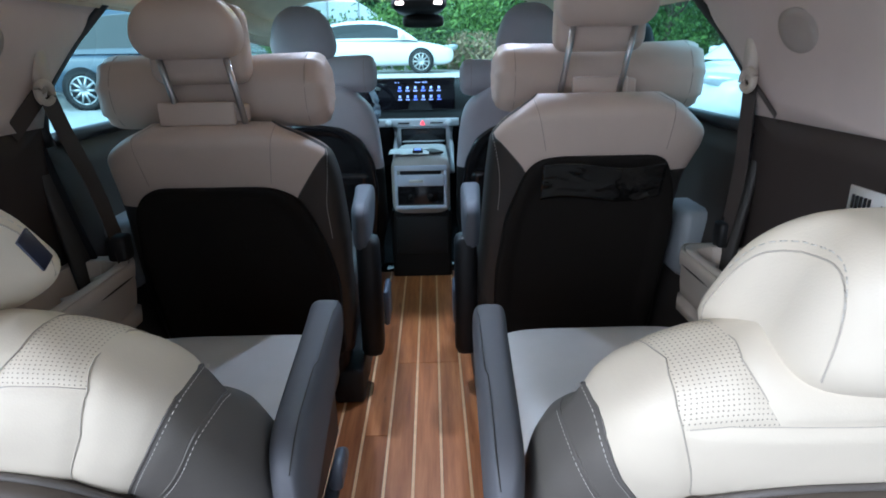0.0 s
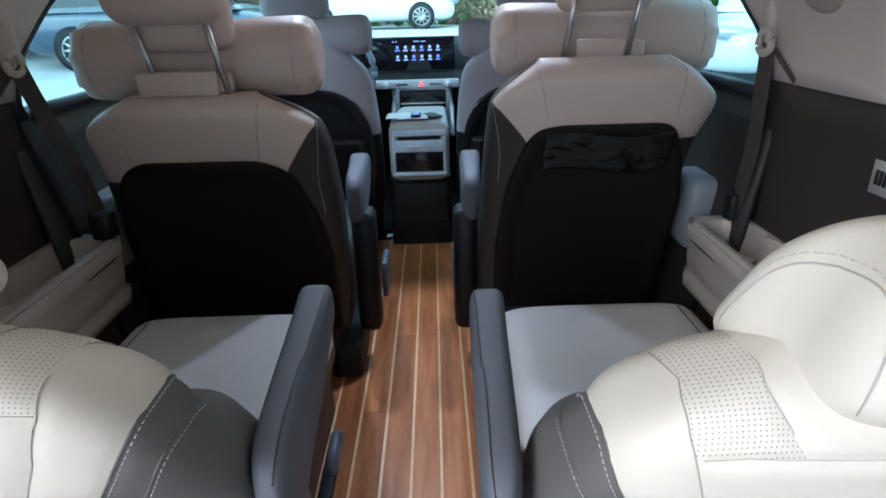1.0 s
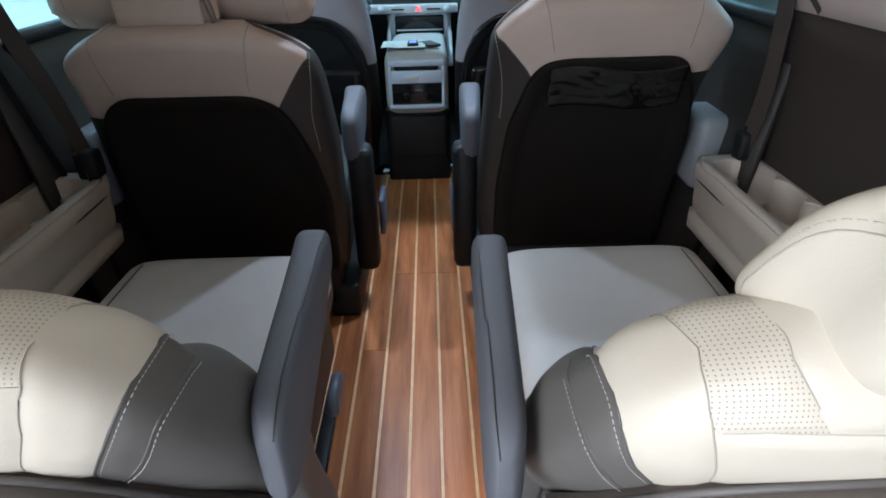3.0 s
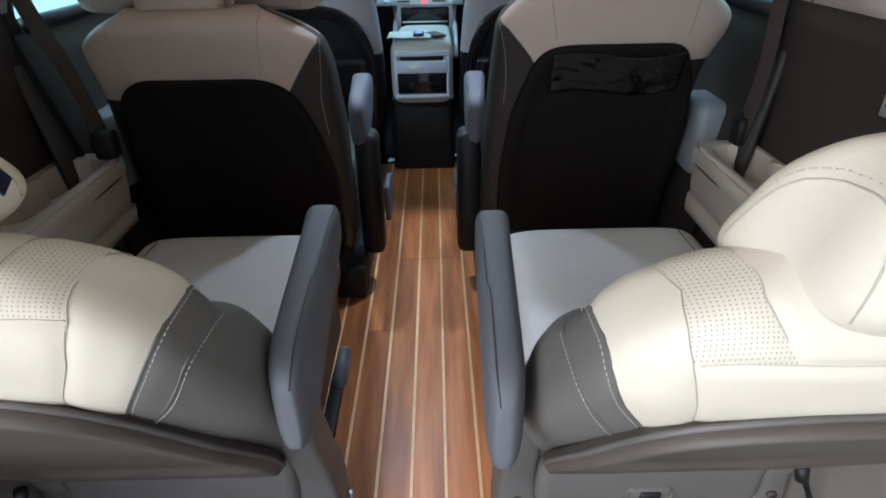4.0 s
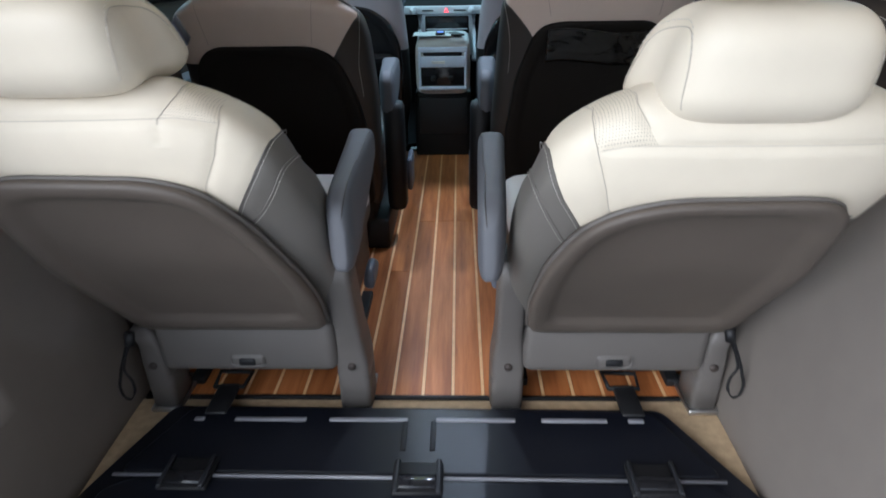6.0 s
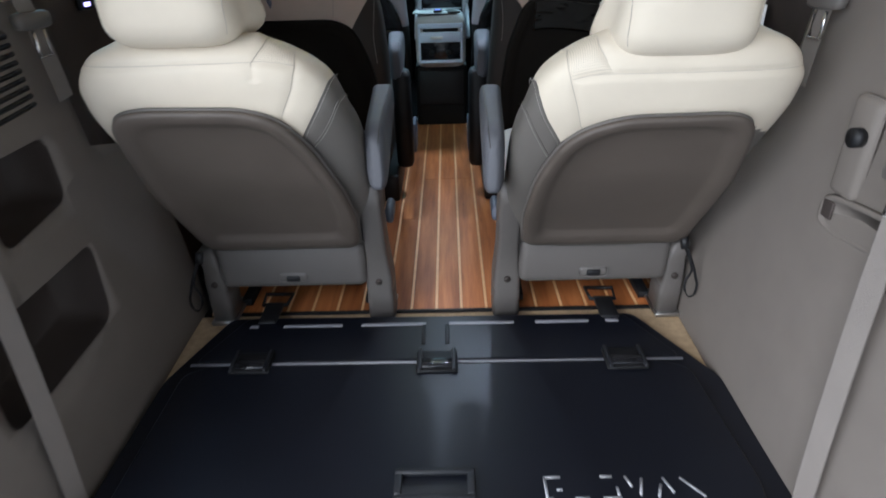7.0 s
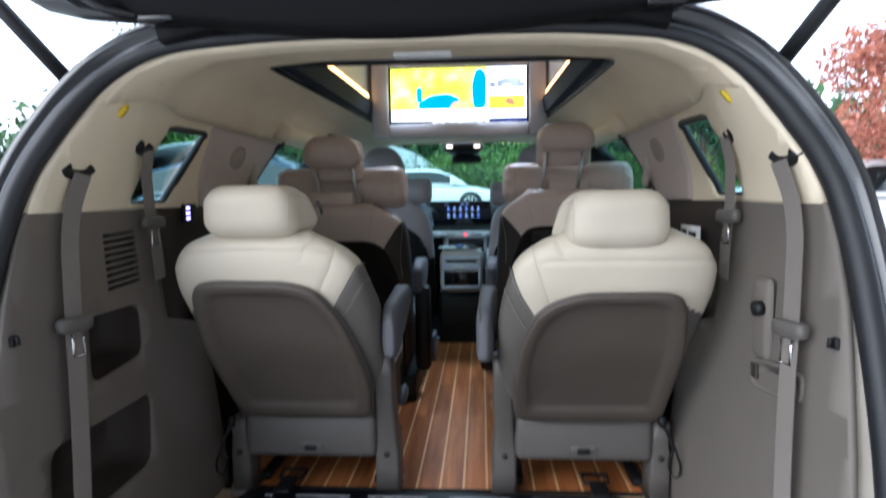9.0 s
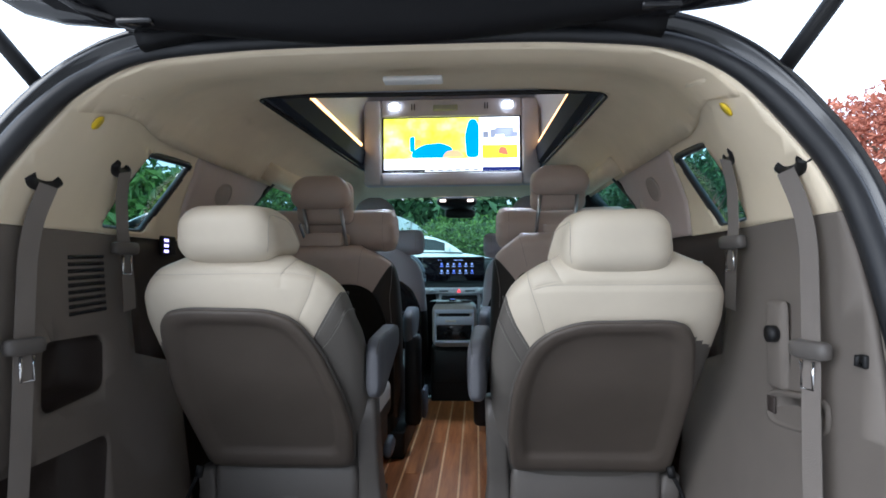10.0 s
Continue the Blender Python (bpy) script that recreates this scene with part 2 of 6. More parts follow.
def sheet(outer, holes, place, step=0.06):
    """A surface over a flat outline with holes: place(a, b) bends it into the room."""
    bm = bmesh.new()
    edges = []
    for loop in [outer, *holes]:
        vs = [bm.verts.new((a, b, 0)) for a, b in loop]
        edges += [bm.edges.new((vs[k], vs[(k + 1) % len(vs)])) for k in range(len(vs))]
    bmesh.ops.triangle_fill(bm, edges=edges, use_beauty=True, use_dissolve=False)
    for axis in (0, 1):
        lo, hi = min(p[axis] for p in outer), max(p[axis] for p in outer)
        no = (1, 0, 0) if axis == 0 else (0, 1, 0)
        for k in range(1, int((hi - lo) / step) + 1):
            co = [0, 0, 0]
            co[axis] = lo + k * step + 0.0007
            bmesh.ops.bisect_plane(bm, geom=bm.verts[:] + bm.edges[:] + bm.faces[:], plane_co=co, plane_no=no, dist=1e-5)
    for v in bm.verts:
        v.co = place(v.co.x, v.co.y)
    return bm


def rounded(pts, r=0.02, seg=5):
    """The outline pts with rounded corners."""
    out = []
    n = len(pts)
    for i in range(n):
        p, a, b = Vector(pts[i]), Vector(pts[i - 1]), Vector(pts[(i + 1) % n])
        ra = min(r, (a - p).length * 0.45)
        rb = min(r, (b - p).length * 0.45)
        s, e = p + (a - p).normalized() * ra, p + (b - p).normalized() * rb
        for k in range(seg + 1):
            t = k / seg
            q = s * (1 - t) ** 2 + p * 2 * t * (1 - t) + e * t * t
            out.append((q.x, q.y))
    return out


def rect(a0, a1, b0, b1):
    return [(a0, b0), (a1, b0), (a1, b1), (a0, b1)]


def stitches(points, parent, size=0.0007, on=0.0045, off=0.003, name="stitching"):
    """Short threads along a line."""
    pts = [Vector(p) for p in points]
    bms = bmesh.new()
    left, drawing, run = on, True, [pts[0]]
    for a, b in zip(pts, pts[1:]):
        d = (b - a).length
        pos = 0.0
        while d - pos > left:
            pos += left
            q = a.lerp(b, pos / d)
            if drawing:
                w = tube([run[0], q], size, 5)
                me = bpy.data.meshes.new("thread")
                w.to_mesh(me)
                w.free()
                bms.from_mesh(me)
                bpy.data.meshes.remove(me)
            drawing = not drawing
            run = [q]
            left = on if drawing else off
        left -= d - pos
    return part(name, bms, THREAD, parent)


# ---------------------------------------------------------------- the van's body: section of the side, half width by height
REAR = [(-0.05, 0.590), (0.10, 0.60), (0.30, 0.618), (0.57, 0.640), (0.70, 0.645), (0.754, 0.643), (0.826, 0.620), (0.885, 0.588), (0.93, 0.560), (0.97, 0.528), (1.0, 0.495), (1.034, 0.405), (1.047, 0.25), (1.052, 0.0)]
MID = [(-0.05, 0.60), (0.10, 0.605), (0.30, 0.630), (0.57, 0.665), (0.70, 0.680), (0.77, 0.685), (0.85, 0.678), (0.92, 0.655), (1.0, 0.612), (1.06, 0.570), (1.105, 0.515), (1.130, 0.45), (1.142, 0.28), (1.146, 0.0)]


def blend(y):
    k = min(1.0, max(0.0, (y + 0.5) / 0.45))
    return k * k * (3 - 2 * k)


SECTIONS = {}


def section(y):
    """The side's section at y, as (height, half width) pairs from the floor to the roof's middle."""
    key = round(y, 4)
    if key not in SECTIONS:
        k = blend(y)
        SECTIONS[key] = [(a * (1 - k) + c * k, b * (1 - k) + d * k) for (a, b), (c, d) in zip(REAR, MID)]
    return SECTIONS[key]


def half(y, z):
    return smooth_interp(z, section(y))


def roof(x, y):
    z = interp(abs(x), [(b, a) for a, b in reversed(section(y))])
    if y > 1.2:
        z -= 0.035 * min(1.0, (y - 1.2) / 0.5)
    return z


def side(s):
    return lambda y, z: Vector((s * half(y, z), y, z))


# floor under everything
FRONT, REARLINE = 1.642, 0.0
floor = thing("floor", "raised teak plank floor with pale inlay strips", "floor", kind="structure")
part("subfloor", box(-0.78, 0.78, -0.012, FRONT + 0.005, -0.05, -0.006), BLACK, floor, smooth=False)
part("front_floor", box(-0.75, 0.75, FRONT + 0.005, 3.0, -0.25, -0.08), DARKCARPET, floor, smooth=False)
part("firewall", box(-0.72, 0.72, 2.95, 3.0, -0.25, 0.70), BLACK, floor, smooth=False)
part("sill_strip", box(-0.56, 0.585, -0.02, -0.0125, -0.04, 0.004, 0.001), BLACK, floor, "dark edge strip")
part("film_fold", skin([oval((x, 1.705, -0.03), (0, 0.058 + 0.012 * math.sin(x * 31), 0), (0, 0, 0.036 + 0.012 * math.sin(x * 47 + 1) + 0.006 * math.sin(x * 110)), 2.2, 14) for x in np.linspace(-0.24, 0.25, 40)]), FILM, floor, "dark glossy plastic wrap")

# lower walls of the boot and the third row
for s, nm in ((-1, "left"), (1, "right")):
    w = thing("wall_" + nm, "taupe moulded plastic side trim of the van", "wall", kind="structure")
    holes = []
    if s < 0:
        holes = [rounded([(-0.475, 0.435), (-0.285, 0.447), (-0.270, 0.557), (-0.46, 0.562)], 0.03),
                 rounded([(-0.62, 0.205), (-0.315, 0.212), (-0.280, 0.358), (-0.60, 0.362)], 0.035)]
    outer = [(-0.785, -0.04), (0.02, -0.04), (0.02, 0.45), (-0.16, 0.50), (-0.16, 0.765), (-0.59, 0.765), (-0.645, 0.62), (-0.70, 0.41), (-0.745, 0.19)]
    part("boot_trim", sheet(outer, holes, side(s), 0.05), TRIM, w, solid=0.012)
    for h in holes:
        c = (sum(p[0] for p in h) / len(h), sum(p[1] for p in h) / len(h))
        rings = []
        for d, k in ((0.0, 1.0), (0.02, 0.98), (0.085, 0.9)):
            rings.append([Vector((s * (half(c[0] + (a - c[0]) * k, c[1] + (b - c[1]) * k) + d), c[0] + (a - c[0]) * k, c[1] + (b - c[1]) * k)) for a, b in h])
        bm = skin(rings, cap=False)
        bm.verts.ensure_lookup_table()
        bm.faces.new(bm.verts[-len(h):])
        # darker than the trim round it: the recess's shade is put into the colour
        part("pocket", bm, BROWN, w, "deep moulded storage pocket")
    # third row side: dark panel over a ledge
    part("side_panel", sheet([(-0.16, 0.42), (0.51, 0.42), (0.45, 0.77), (-0.16, 0.77)], [], lambda y, z, s=s: Vector((s * (half(y, z) + 0.004 + 0.055 * min(1.0, max(0.0, (0.76 - z) / 0.28)) * min(1.0, max(0.0, (y + 0.14) / 0.16))), y, z)), 0.06), BROWN, w, "dark brown side panel", solid=0.012)
    part("lower_panel", sheet([(0.0, -0.05), (0.52, -0.05), (0.52, 0.46), (0.0, 0.52)], [], lambda y, z, s=s: Vector((s * (half(y, z) + 0.066), y, z)), 0.1), SLATE, w, "dark lower side panel", solid=0.012)
    part("door_jamb", skin([[Vector((s * (half(0.5, z) + d), 0.5 - 0.17 * max(0, z - 0.42), z)) for d in (0.004, 0.06, 0.13)] for z in np.linspace(-0.05, 0.77, 18)], cap=False, loop=False), DARKCARPET, w, "dark door jamb", solid=0.008)
    # upper trim with the quarter window
    win = rounded([(-0.28, 0.778), (-0.075, 0.778), (0.07, 0.967), (-0.148, 0.957)], 0.022)
    outward = lambda y, z, s=s: Vector((s * (half(y, z) + 0.012 * ease((z - 0.93) / 0.05)), y, z))
    part("upper_trim", sheet([(-0.587, 0.7655), (0.083, 0.7655), (0.083, 1.03), (-0.28, 1.03), (-0.40, 1.015), (-0.513, 0.992), (-0.532, 0.95), (-0.554, 0.89), (-0.574, 0.826)], [win], outward, 0.03), PILLAR, w, "pale beige pillar trim", solid=0.014)
    part("pillar_cover", sheet([(0.085, 0.768), (0.445, 0.768), (0.475, 0.835), (0.60, 0.975), (0.635, 1.03), (0.085, 1.03)], [], outward, 0.03), ROSE, w, "pinkish grey pillar cover", solid=0.015)
    # sliding door and front door below the glass
    part("door_panel", sheet([(0.43, -0.05), (1.16, -0.05), (1.16, 0.735), (0.43, 0.735)], [], lambda y, z, s=s: Vector((s * (half(y, z) + 0.02), y, z)), 0.08), SLATE, w, "dark sliding door panel", solid=0.012)
    part("front_door_panel", sheet([(1.17, -0.25), (3.0, -0.25), (3.0, 0.70), (1.17, 0.735)], [], lambda y, z, s=s: Vector((s * (half(y, z) + 0.03), y, z)), 0.1), SLATE, w, "dark front door panel", solid=0.012)
    part("door_handle_cap", box(*sorted((s * 0.62, s * 0.70)), 0.56, 0.70, 0.38, 0.545, 0.02), COOLGREY, w, "cool grey door armrest")
    part("belt_line", tube([(s * (half(y, 0.735) + 0.015), y, 0.737) for y in np.linspace(0.5, 2.4, 16)], 0.014, 8), RUBBER, w, "black window seal")
    part("b_pillar", tube([(s * (half(1.16, z) + 0.01), 1.16 - (z - 0.74) * 0.12, z) for z in np.linspace(0.72, 1.08, 8)], 0.055, 10, 4, 0.5), RUBBER, w, "black door pillar")
    part("a_pillar", tube([(s * 0.67, 2.85, 0.70), (s * 0.62, 2.35, 0.95), (s * 0.56, 2.0, 1.08)], 0.04, 10), HEADLINER, w, "windscreen pillar")
    part("c_pillar_edge", tube([(s * (half(0.5, z) + 0.004), interp(z, [(0.73, 0.462), (0.768, 0.455), (0.835, 0.485), (0.975, 0.612), (1.04, 0.66)]), z) for z in np.linspace(0.73, 1.04, 12)], 0.012, 8), RUBBER, w, "black door seal")
    rail = part("roof_rail", tube([(s * (half(y, 1.03) - 0.004), y, roof(half(y, 1.03), y) - 0.006) for y in np.linspace(0.5, 2.0, 20)], 0.034, 10), HEADLINER, w, "cloth covered roof rail")
    # glass
    g = tagged(part("window_1" if s < 0 else "window_2", sheet(win, [], lambda y, z, s=s: Vector((s * (half(y, z) + 0.02), y, z)), 0.1), GLASS), "tinted rear quarter window with black frame", "window", kind="structure")
    g.visible_shadow = False
    part("window_frame", tube([*[Vector((s * (half(a, b) + 0.006), a, b)) for a, b in win + win[:1]]], 0.009, 6), RUBBER, g, "black window frame")
    g = tagged(part("window_3" if s < 0 else "window_4", sheet([(0.44, 0.735), (1.13, 0.735), (1.13, 1.05), (0.60, 1.05)], [], lambda y, z, s=s: Vector((s * (half(y, z) + 0.022), y, z)), 0.1), GLASS), "tinted sliding door window", "window", kind="structure")
    g.visible_shadow = False
    g = tagged(part("window_5" if s < 0 else "window_6", sheet([(1.18, 0.72), (2.80, 0.70), (1.98, 1.06), (1.18, 1.06)], [], lambda y, z, s=s: Vector((s * (half(y, z) + 0.022), y, z)), 0.12), WINDSHIELD), "tinted front door window", "window", kind="structure")
    g.visible_shadow = False

# ceiling with the cut-out of the raised roof
CUT = rounded([(-0.44, 0.03), (0.465, 0.045), (0.415, 1.19), (-0.385, 1.19)], 0.03)
rim_y = [(-0.512, 0.992), (-0.40, 1.016), (-0.28, 1.031), (0.0, 1.031), (0.5, 1.031), (1.2, 1.031), (2.0, 1.0)]
rim_run = [-0.512 + 2.512 * (k / 59) ** 1.3 for k in range(60)]
outer = [(-0.4, -0.503), (-0.2, -0.501), (0.0, -0.50), (0.2, -0.501), (0.4, -0.503)] + [(half(y, interp(y, rim_y) - 0.03) + 0.010, y) for y in rim_run] + [(-half(y, interp(y, rim_y) - 0.03) - 0.010, y) for y in reversed(rim_run)]
part_c = part("ceiling", sheet(outer, [CUT], lambda x, y: Vector((x, y, roof(x, y) + 0.006)), 0.03), HEADLINER, solid=0.012)
tagged(part_c, "beige cloth headliner with a cut-out for the raised roof", "ceiling", kind="structure")
dome = thing("raised_roof", "raised roof well with dark rims and light strips", "ceiling", kind="structure")
well = [[Vector((a, b, roof(a, b) + 0.004)) for a, b in CUT], [Vector((0.02 + (a - 0.02) * 0.995, b, 1.38)) for a, b in CUT], [Vector((0.02 + (a - 0.02) * 0.90, 0.6 + (b - 0.6) * 0.96, 1.47)) for a, b in CUT]]
bm = skin(well, cap=False)
bm.verts.ensure_lookup_table()
bm.faces.new(bm.verts[-len(CUT):])
part("roof_well", bm, plain("pale_well_lining", (0.42, 0.43, 0.48), 0.5, var=0.03), dome, "pale lining of the roof well")
part("well_rim", tube([Vector((a, b, roof(a, b) + 0.003)) for a, b in CUT + CUT[:1]], 0.006, 8), BLACK, dome, "black rim")
RAIL = plain("dark_blue_black_rail", (0.012, 0.015, 0.026), 0.75, bump=0.02, spec=0.12)
LEDW = glow("warm_led_strip", (1.0, 0.50, 0.18), 4.0)
for s, x in ((-1, -0.425), (1, 0.45)):
    run = [(x - 0.004 * s, 0.05), (x - 0.030 * s, 1.12)]
    part("rim_rail", skin([[Vector((a, y, 1.135)), Vector((a - 0.020 * s, y, 1.150)), Vector((a - 0.030 * s, y, 1.215)), Vector((a - 0.010 * s, y, 1.232)), Vector((a, y, 1.23))] for a, y in run]), RAIL, dome, "dark blue-black rail", smooth=False)
    part("light_strip", tube([(a - 0.012 * s, y, 1.238) for a, y in ((run[0][0], 0.12), (run[1][0], 1.10))], 0.008, 8), LEDW, dome, "warm light strip")

for x in (-0.25, 0.275):
    ld = bpy.data.lights.new("roof_spot", "AREA")
    ld.shape, ld.size, ld.energy, ld.color = "DISK", 0.06, 1.1, (0.85, 0.9, 1.0)
    ld.spread = radians(85)
    new("roof_spot", ld).matrix_world = look((x, 1.105, 1.385), (x * 0.2, 0.55, 0.0))
for x in (-0.36, 0.385):
    ld = bpy.data.lights.new("roof_strip", "AREA")
    ld.shape, ld.size, ld.size_y, ld.energy, ld.color = "RECTANGLE", 0.03, 0.7, 0.10, (0.80, 0.86, 1.0)
    new("roof_strip", ld).matrix_world = look((x, 0.6, 1.25), (0.0, 0.6, 1.46))

# windscreen and dashboard
ws = tagged(part("windscreen", sheet([(-0.66, 0.0), (0.66, 0.0), (0.54, 1.0), (-0.54, 1.0)], [], lambda a, b: Vector((a, 3.05 - 1.07 * b + 0.10 * (1 - (a / 0.66) ** 2), 0.68 + 0.42 * b)), 0.15), WINDSHIELD), "tinted windscreen", "window", kind="structure")
ws.visible_shadow = False

# ---------------------------------------------------------------- tailgate opening
RING = [(0, -0.50, 1.048), (0.2, -0.50, 1.047), (0.3, -0.50, 1.043), (0.40, -0.502, 1.034), (0.455, -0.506, 1.019), (0.495, -0.512, 0.998), (0.528, -0.525, 0.970), (0.56, -0.541, 0.930), (0.588, -0.557, 0.885), (0.62, -0.574, 0.826), (0.641, -0.596, 0.754), (0.648, -0.645, 0.62), (0.648, -0.705, 0.41), (0.640, -0.745, 0.19), (0.62, -0.77, 0.07), (0.56, -0.79, 0.0), (0.4, -0.80, -0.02), (0, -0.805, -0.025)]
half_ring = curve_points(RING, 6)
ring = half_ring + [Vector((-p.x, p.y, p.z)) for p in reversed(half_ring[1:-1])]
mid_ring = Vector((0, -0.66, 0.5))


def spread(k, dy=0.0, lift=0.0):
    out = []
    for i, p in enumerate(ring):
        d = (ring[(i + 1) % len(ring)] - ring[i - 1]).normalized()
        nrm = d.cross(Vector((0, -1, 0))).normalized()
        if nrm.dot(p - mid_ring) < 0:
            nrm = -nrm
        out.append(p + nrm * k + Vector((0, dy, 0)))
    return out


frame_thing = thing("tailgate_opening", "black painted tailgate opening with rubber seal", "door frame", kind="structure")


def loop_tube(points, r, count=10):
    rings = []
    n = len(points)
    for i, p in enumerate(points):
        d = (points[(i + 1) % n] - points[i - 1]).normalized()
        a = d.cross(Vector((0, 1, 0))).normalized()
        rr = r * (0.68 + 0.32 * min(1.0, max(0.0, (1.04 - p.z) / 0.12)))
        rings.append(oval(p, a * rr, a.cross(d).normalized() * rr, 2, count))
    return skin(rings + rings[:1], cap=False)


part("rubber_seal", loop_tube(spread(0.016, -0.010), 0.019), RUBBER, frame_thing, "thick rubber seal")
inner = [Vector((math.copysign(half(p.y + 0.04, p.z) - 0.003, p.x), p.y + 0.04, p.z)) if p.z > 0.06 else p + Vector((0, 0.012, 0)) for p in ring]
part("trim_return", skin([inner, spread(0.0, 0.010), spread(0.006, 0.0)], keep=lambda i, j, c: 0.08 < c.z < 0.76), SILL, frame_thing, "pale return of the side trim")
for lo, hi, mat in ((0.76, 2.0, PILLAR), (-1.0, 0.08, SILL)):
    part("trim_lip", skin([spread(0.0, 0.012), spread(0.004, 0.0), spread(0.012, -0.004)], keep=lambda i, j, c: lo < c.z <= hi), mat, frame_thing)
part("painted_flange", skin([[*r, r[0]] for r in (spread(0.03, 0.0), spread(0.045, 0.006), spread(0.052, -0.004), spread(0.066, -0.006), spread(0.076, 0.012), spread(0.080, 0.05), spread(0.085, 0.10))], cap=False, loop=False), PAINT, frame_thing, "black painted body edge")

part("body_skin", skin([[*r, r[0]] for r in (spread(0.084, 0.095), spread(0.105, 0.11), spread(0.135, 0.15), spread(0.15, 0.24), spread(0.155, 0.40))], cap=False, loop=False), PAINT, frame_thing, "black painted body round the opening", solid=0.006)
part("quarter_panel", skin([spread(0.080, 0.06), spread(0.15, 0.085), spread(0.24, 0.12), spread(0.30, 0.20), spread(0.32, 0.45), spread(0.32, 1.2)], keep=lambda i, j, c: c.z < 0.62), PAINT, frame_thing, "black painted quarter panels", solid=0.006)
bump_rings = []
for y, z in ((-0.80, -0.055), (-0.83, -0.06), (-0.88, -0.075), (-0.90, -0.12), (-0.89, -0.30), (-0.85, -0.36)):
    bump_rings.append([Vector((x, y + 0.20 * (abs(x) / 0.90) ** 4, z)) for x in np.linspace(-0.98, 0.98, 41)])
part("bumper", skin(bump_rings, cap=False, loop=False), BLACK, frame_thing, "black plastic rear bumper", solid=0.006)

# boot: carpet, board, sill
boot = thing("boot_floor", "sand coloured woven carpet of the boot floor", "floor", kind="structure")
part("carpet", box(-0.60, 0.60, -0.80, -0.0205, -0.05, -0.004), CARPET, boot, smooth=False)
sill = thing("rear_sill", "beige ribbed scuff plate of the boot edge", "trim", kind="structure")
sill_rings = []
for y, z in ((-0.655, 0.0), (-0.66, 0.022), (-0.675, 0.028), (-0.74, 0.022), (-0.785, 0.0), (-0.80, -0.05)):
    sill_rings.append([Vector((x, y + 0.10 * (abs(x) / 0.62) ** 3 * 0.35, z + 0.05 * max(0, (abs(x) - 0.5) / 0.13) ** 2)) for x in np.linspace(-0.63, 0.63, 41)])
part("scuff_plate", skin(sill_rings, cap=False, loop=False, keep=lambda i, j, c: not (abs(c.x) < 0.078 and -0.79 < c.y < -0.68)), SILL, sill, solid=0.008)
for k in range(-12, 13):
    x = k * 0.045
    if abs(x) > 0.1:
        part("rib", box(x - 0.0012, x + 0.0012, -0.775, -0.668, 0.0255, 0.0295), TRIM, sill)
part("latch_recess", join(box(-0.083, -0.072, -0.79, -0.68, -0.03, 0.03, 0.003), box(0.072, 0.083, -0.79, -0.68, -0.03, 0.03, 0.003), box(-0.08, 0.08, -0.685, -0.675, -0.03, 0.03, 0.003), box(-0.08, 0.08, -0.79, -0.68, -0.03, -0.02)), SILL, sill, "latch recess")
part("latch", join(box(-0.03, 0.03, -0.745, -0.725, -0.02, 0.0, 0.003), tube([(-0.012, -0.73, -0.02), (-0.012, -0.73, 0.012), (0.012, -0.73, 0.012), (0.012, -0.73, -0.02)], 0.004)), STEEL, sill, "steel striker")

board = thing("boot_board", "black folding boot board with latches", "board")
PT = 0.022
edge = rounded([(-0.575, -0.635), (0.592, -0.64), (0.594, -0.305), (0.475, -0.072), (-0.50, -0.066), (-0.575, -0.29)], 0.02)
part("frame_board", skin([[Vector((x, y, z)) for x, y in edge] for z in (-0.003, PT - 0.004)] + [[Vector((x * 0.995, -0.35 + (y + 0.35) * 0.99, PT)) for x, y in edge]]), PANEL, board, smooth=False)
lid_edge = rounded([(-0.535, -0.63), (0.535, -0.635), (0.548, -0.57), (0.535, -0.285), (0.49, -0.262), (-0.49, -0.255), (-0.535, -0.28)], 0.02)
lid = part("lid", skin([[Vector((x, y, z)) for x, y in lid_edge] for z in (PT + 0.001, PT + 0.008)] + [[Vector((x * 0.995, -0.44 + (y + 0.44) * 0.985, PT + 0.010)) for x, y in lid_edge]]), PANEL, board, "large black lid", smooth=False)
flap_edge = rounded([(-0.455, -0.075), (0.45, -0.085), (0.53, -0.245), (-0.525, -0.24)], 0.02)
flap = part("flap", skin([[Vector((x, y, z)) for x, y in flap_edge] for z in (PT + 0.001, PT + 0.006)] + [[Vector((x * 0.992, -0.16 + (y + 0.16) * 0.95, PT + 0.008)) for x, y in flap_edge]]), PANEL, board, "narrow front flap", smooth=False)
DULL = plain("dull_grey_edge", (0.20, 0.20, 0.22), 0.4, bump=0)
part("hinge_bar", tube([(-0.53, -0.248, PT + 0.008), (0.53, -0.254, PT + 0.008)], 0.003, 8), DULL, board, "thin grey hinge edge")
for x0, x1 in ((-0.44, -0.42), (-0.36, -0.22), (-0.175, -0.022), (0.032, 0.185), (0.235, 0.36), (0.40, 0.43)):
    part("flap_rib", box(x0, x1, -0.118, -0.108, PT + 0.006, PT + 0.0105, 0.002), DULL, flap, "thin grey rib")
for x in (-0.026, 0.028):
    part("flap_notch", box(x - 0.005, x + 0.005, -0.19, -0.118, PT + 0.007, PT + 0.010, 0.001), BLACK, flap)
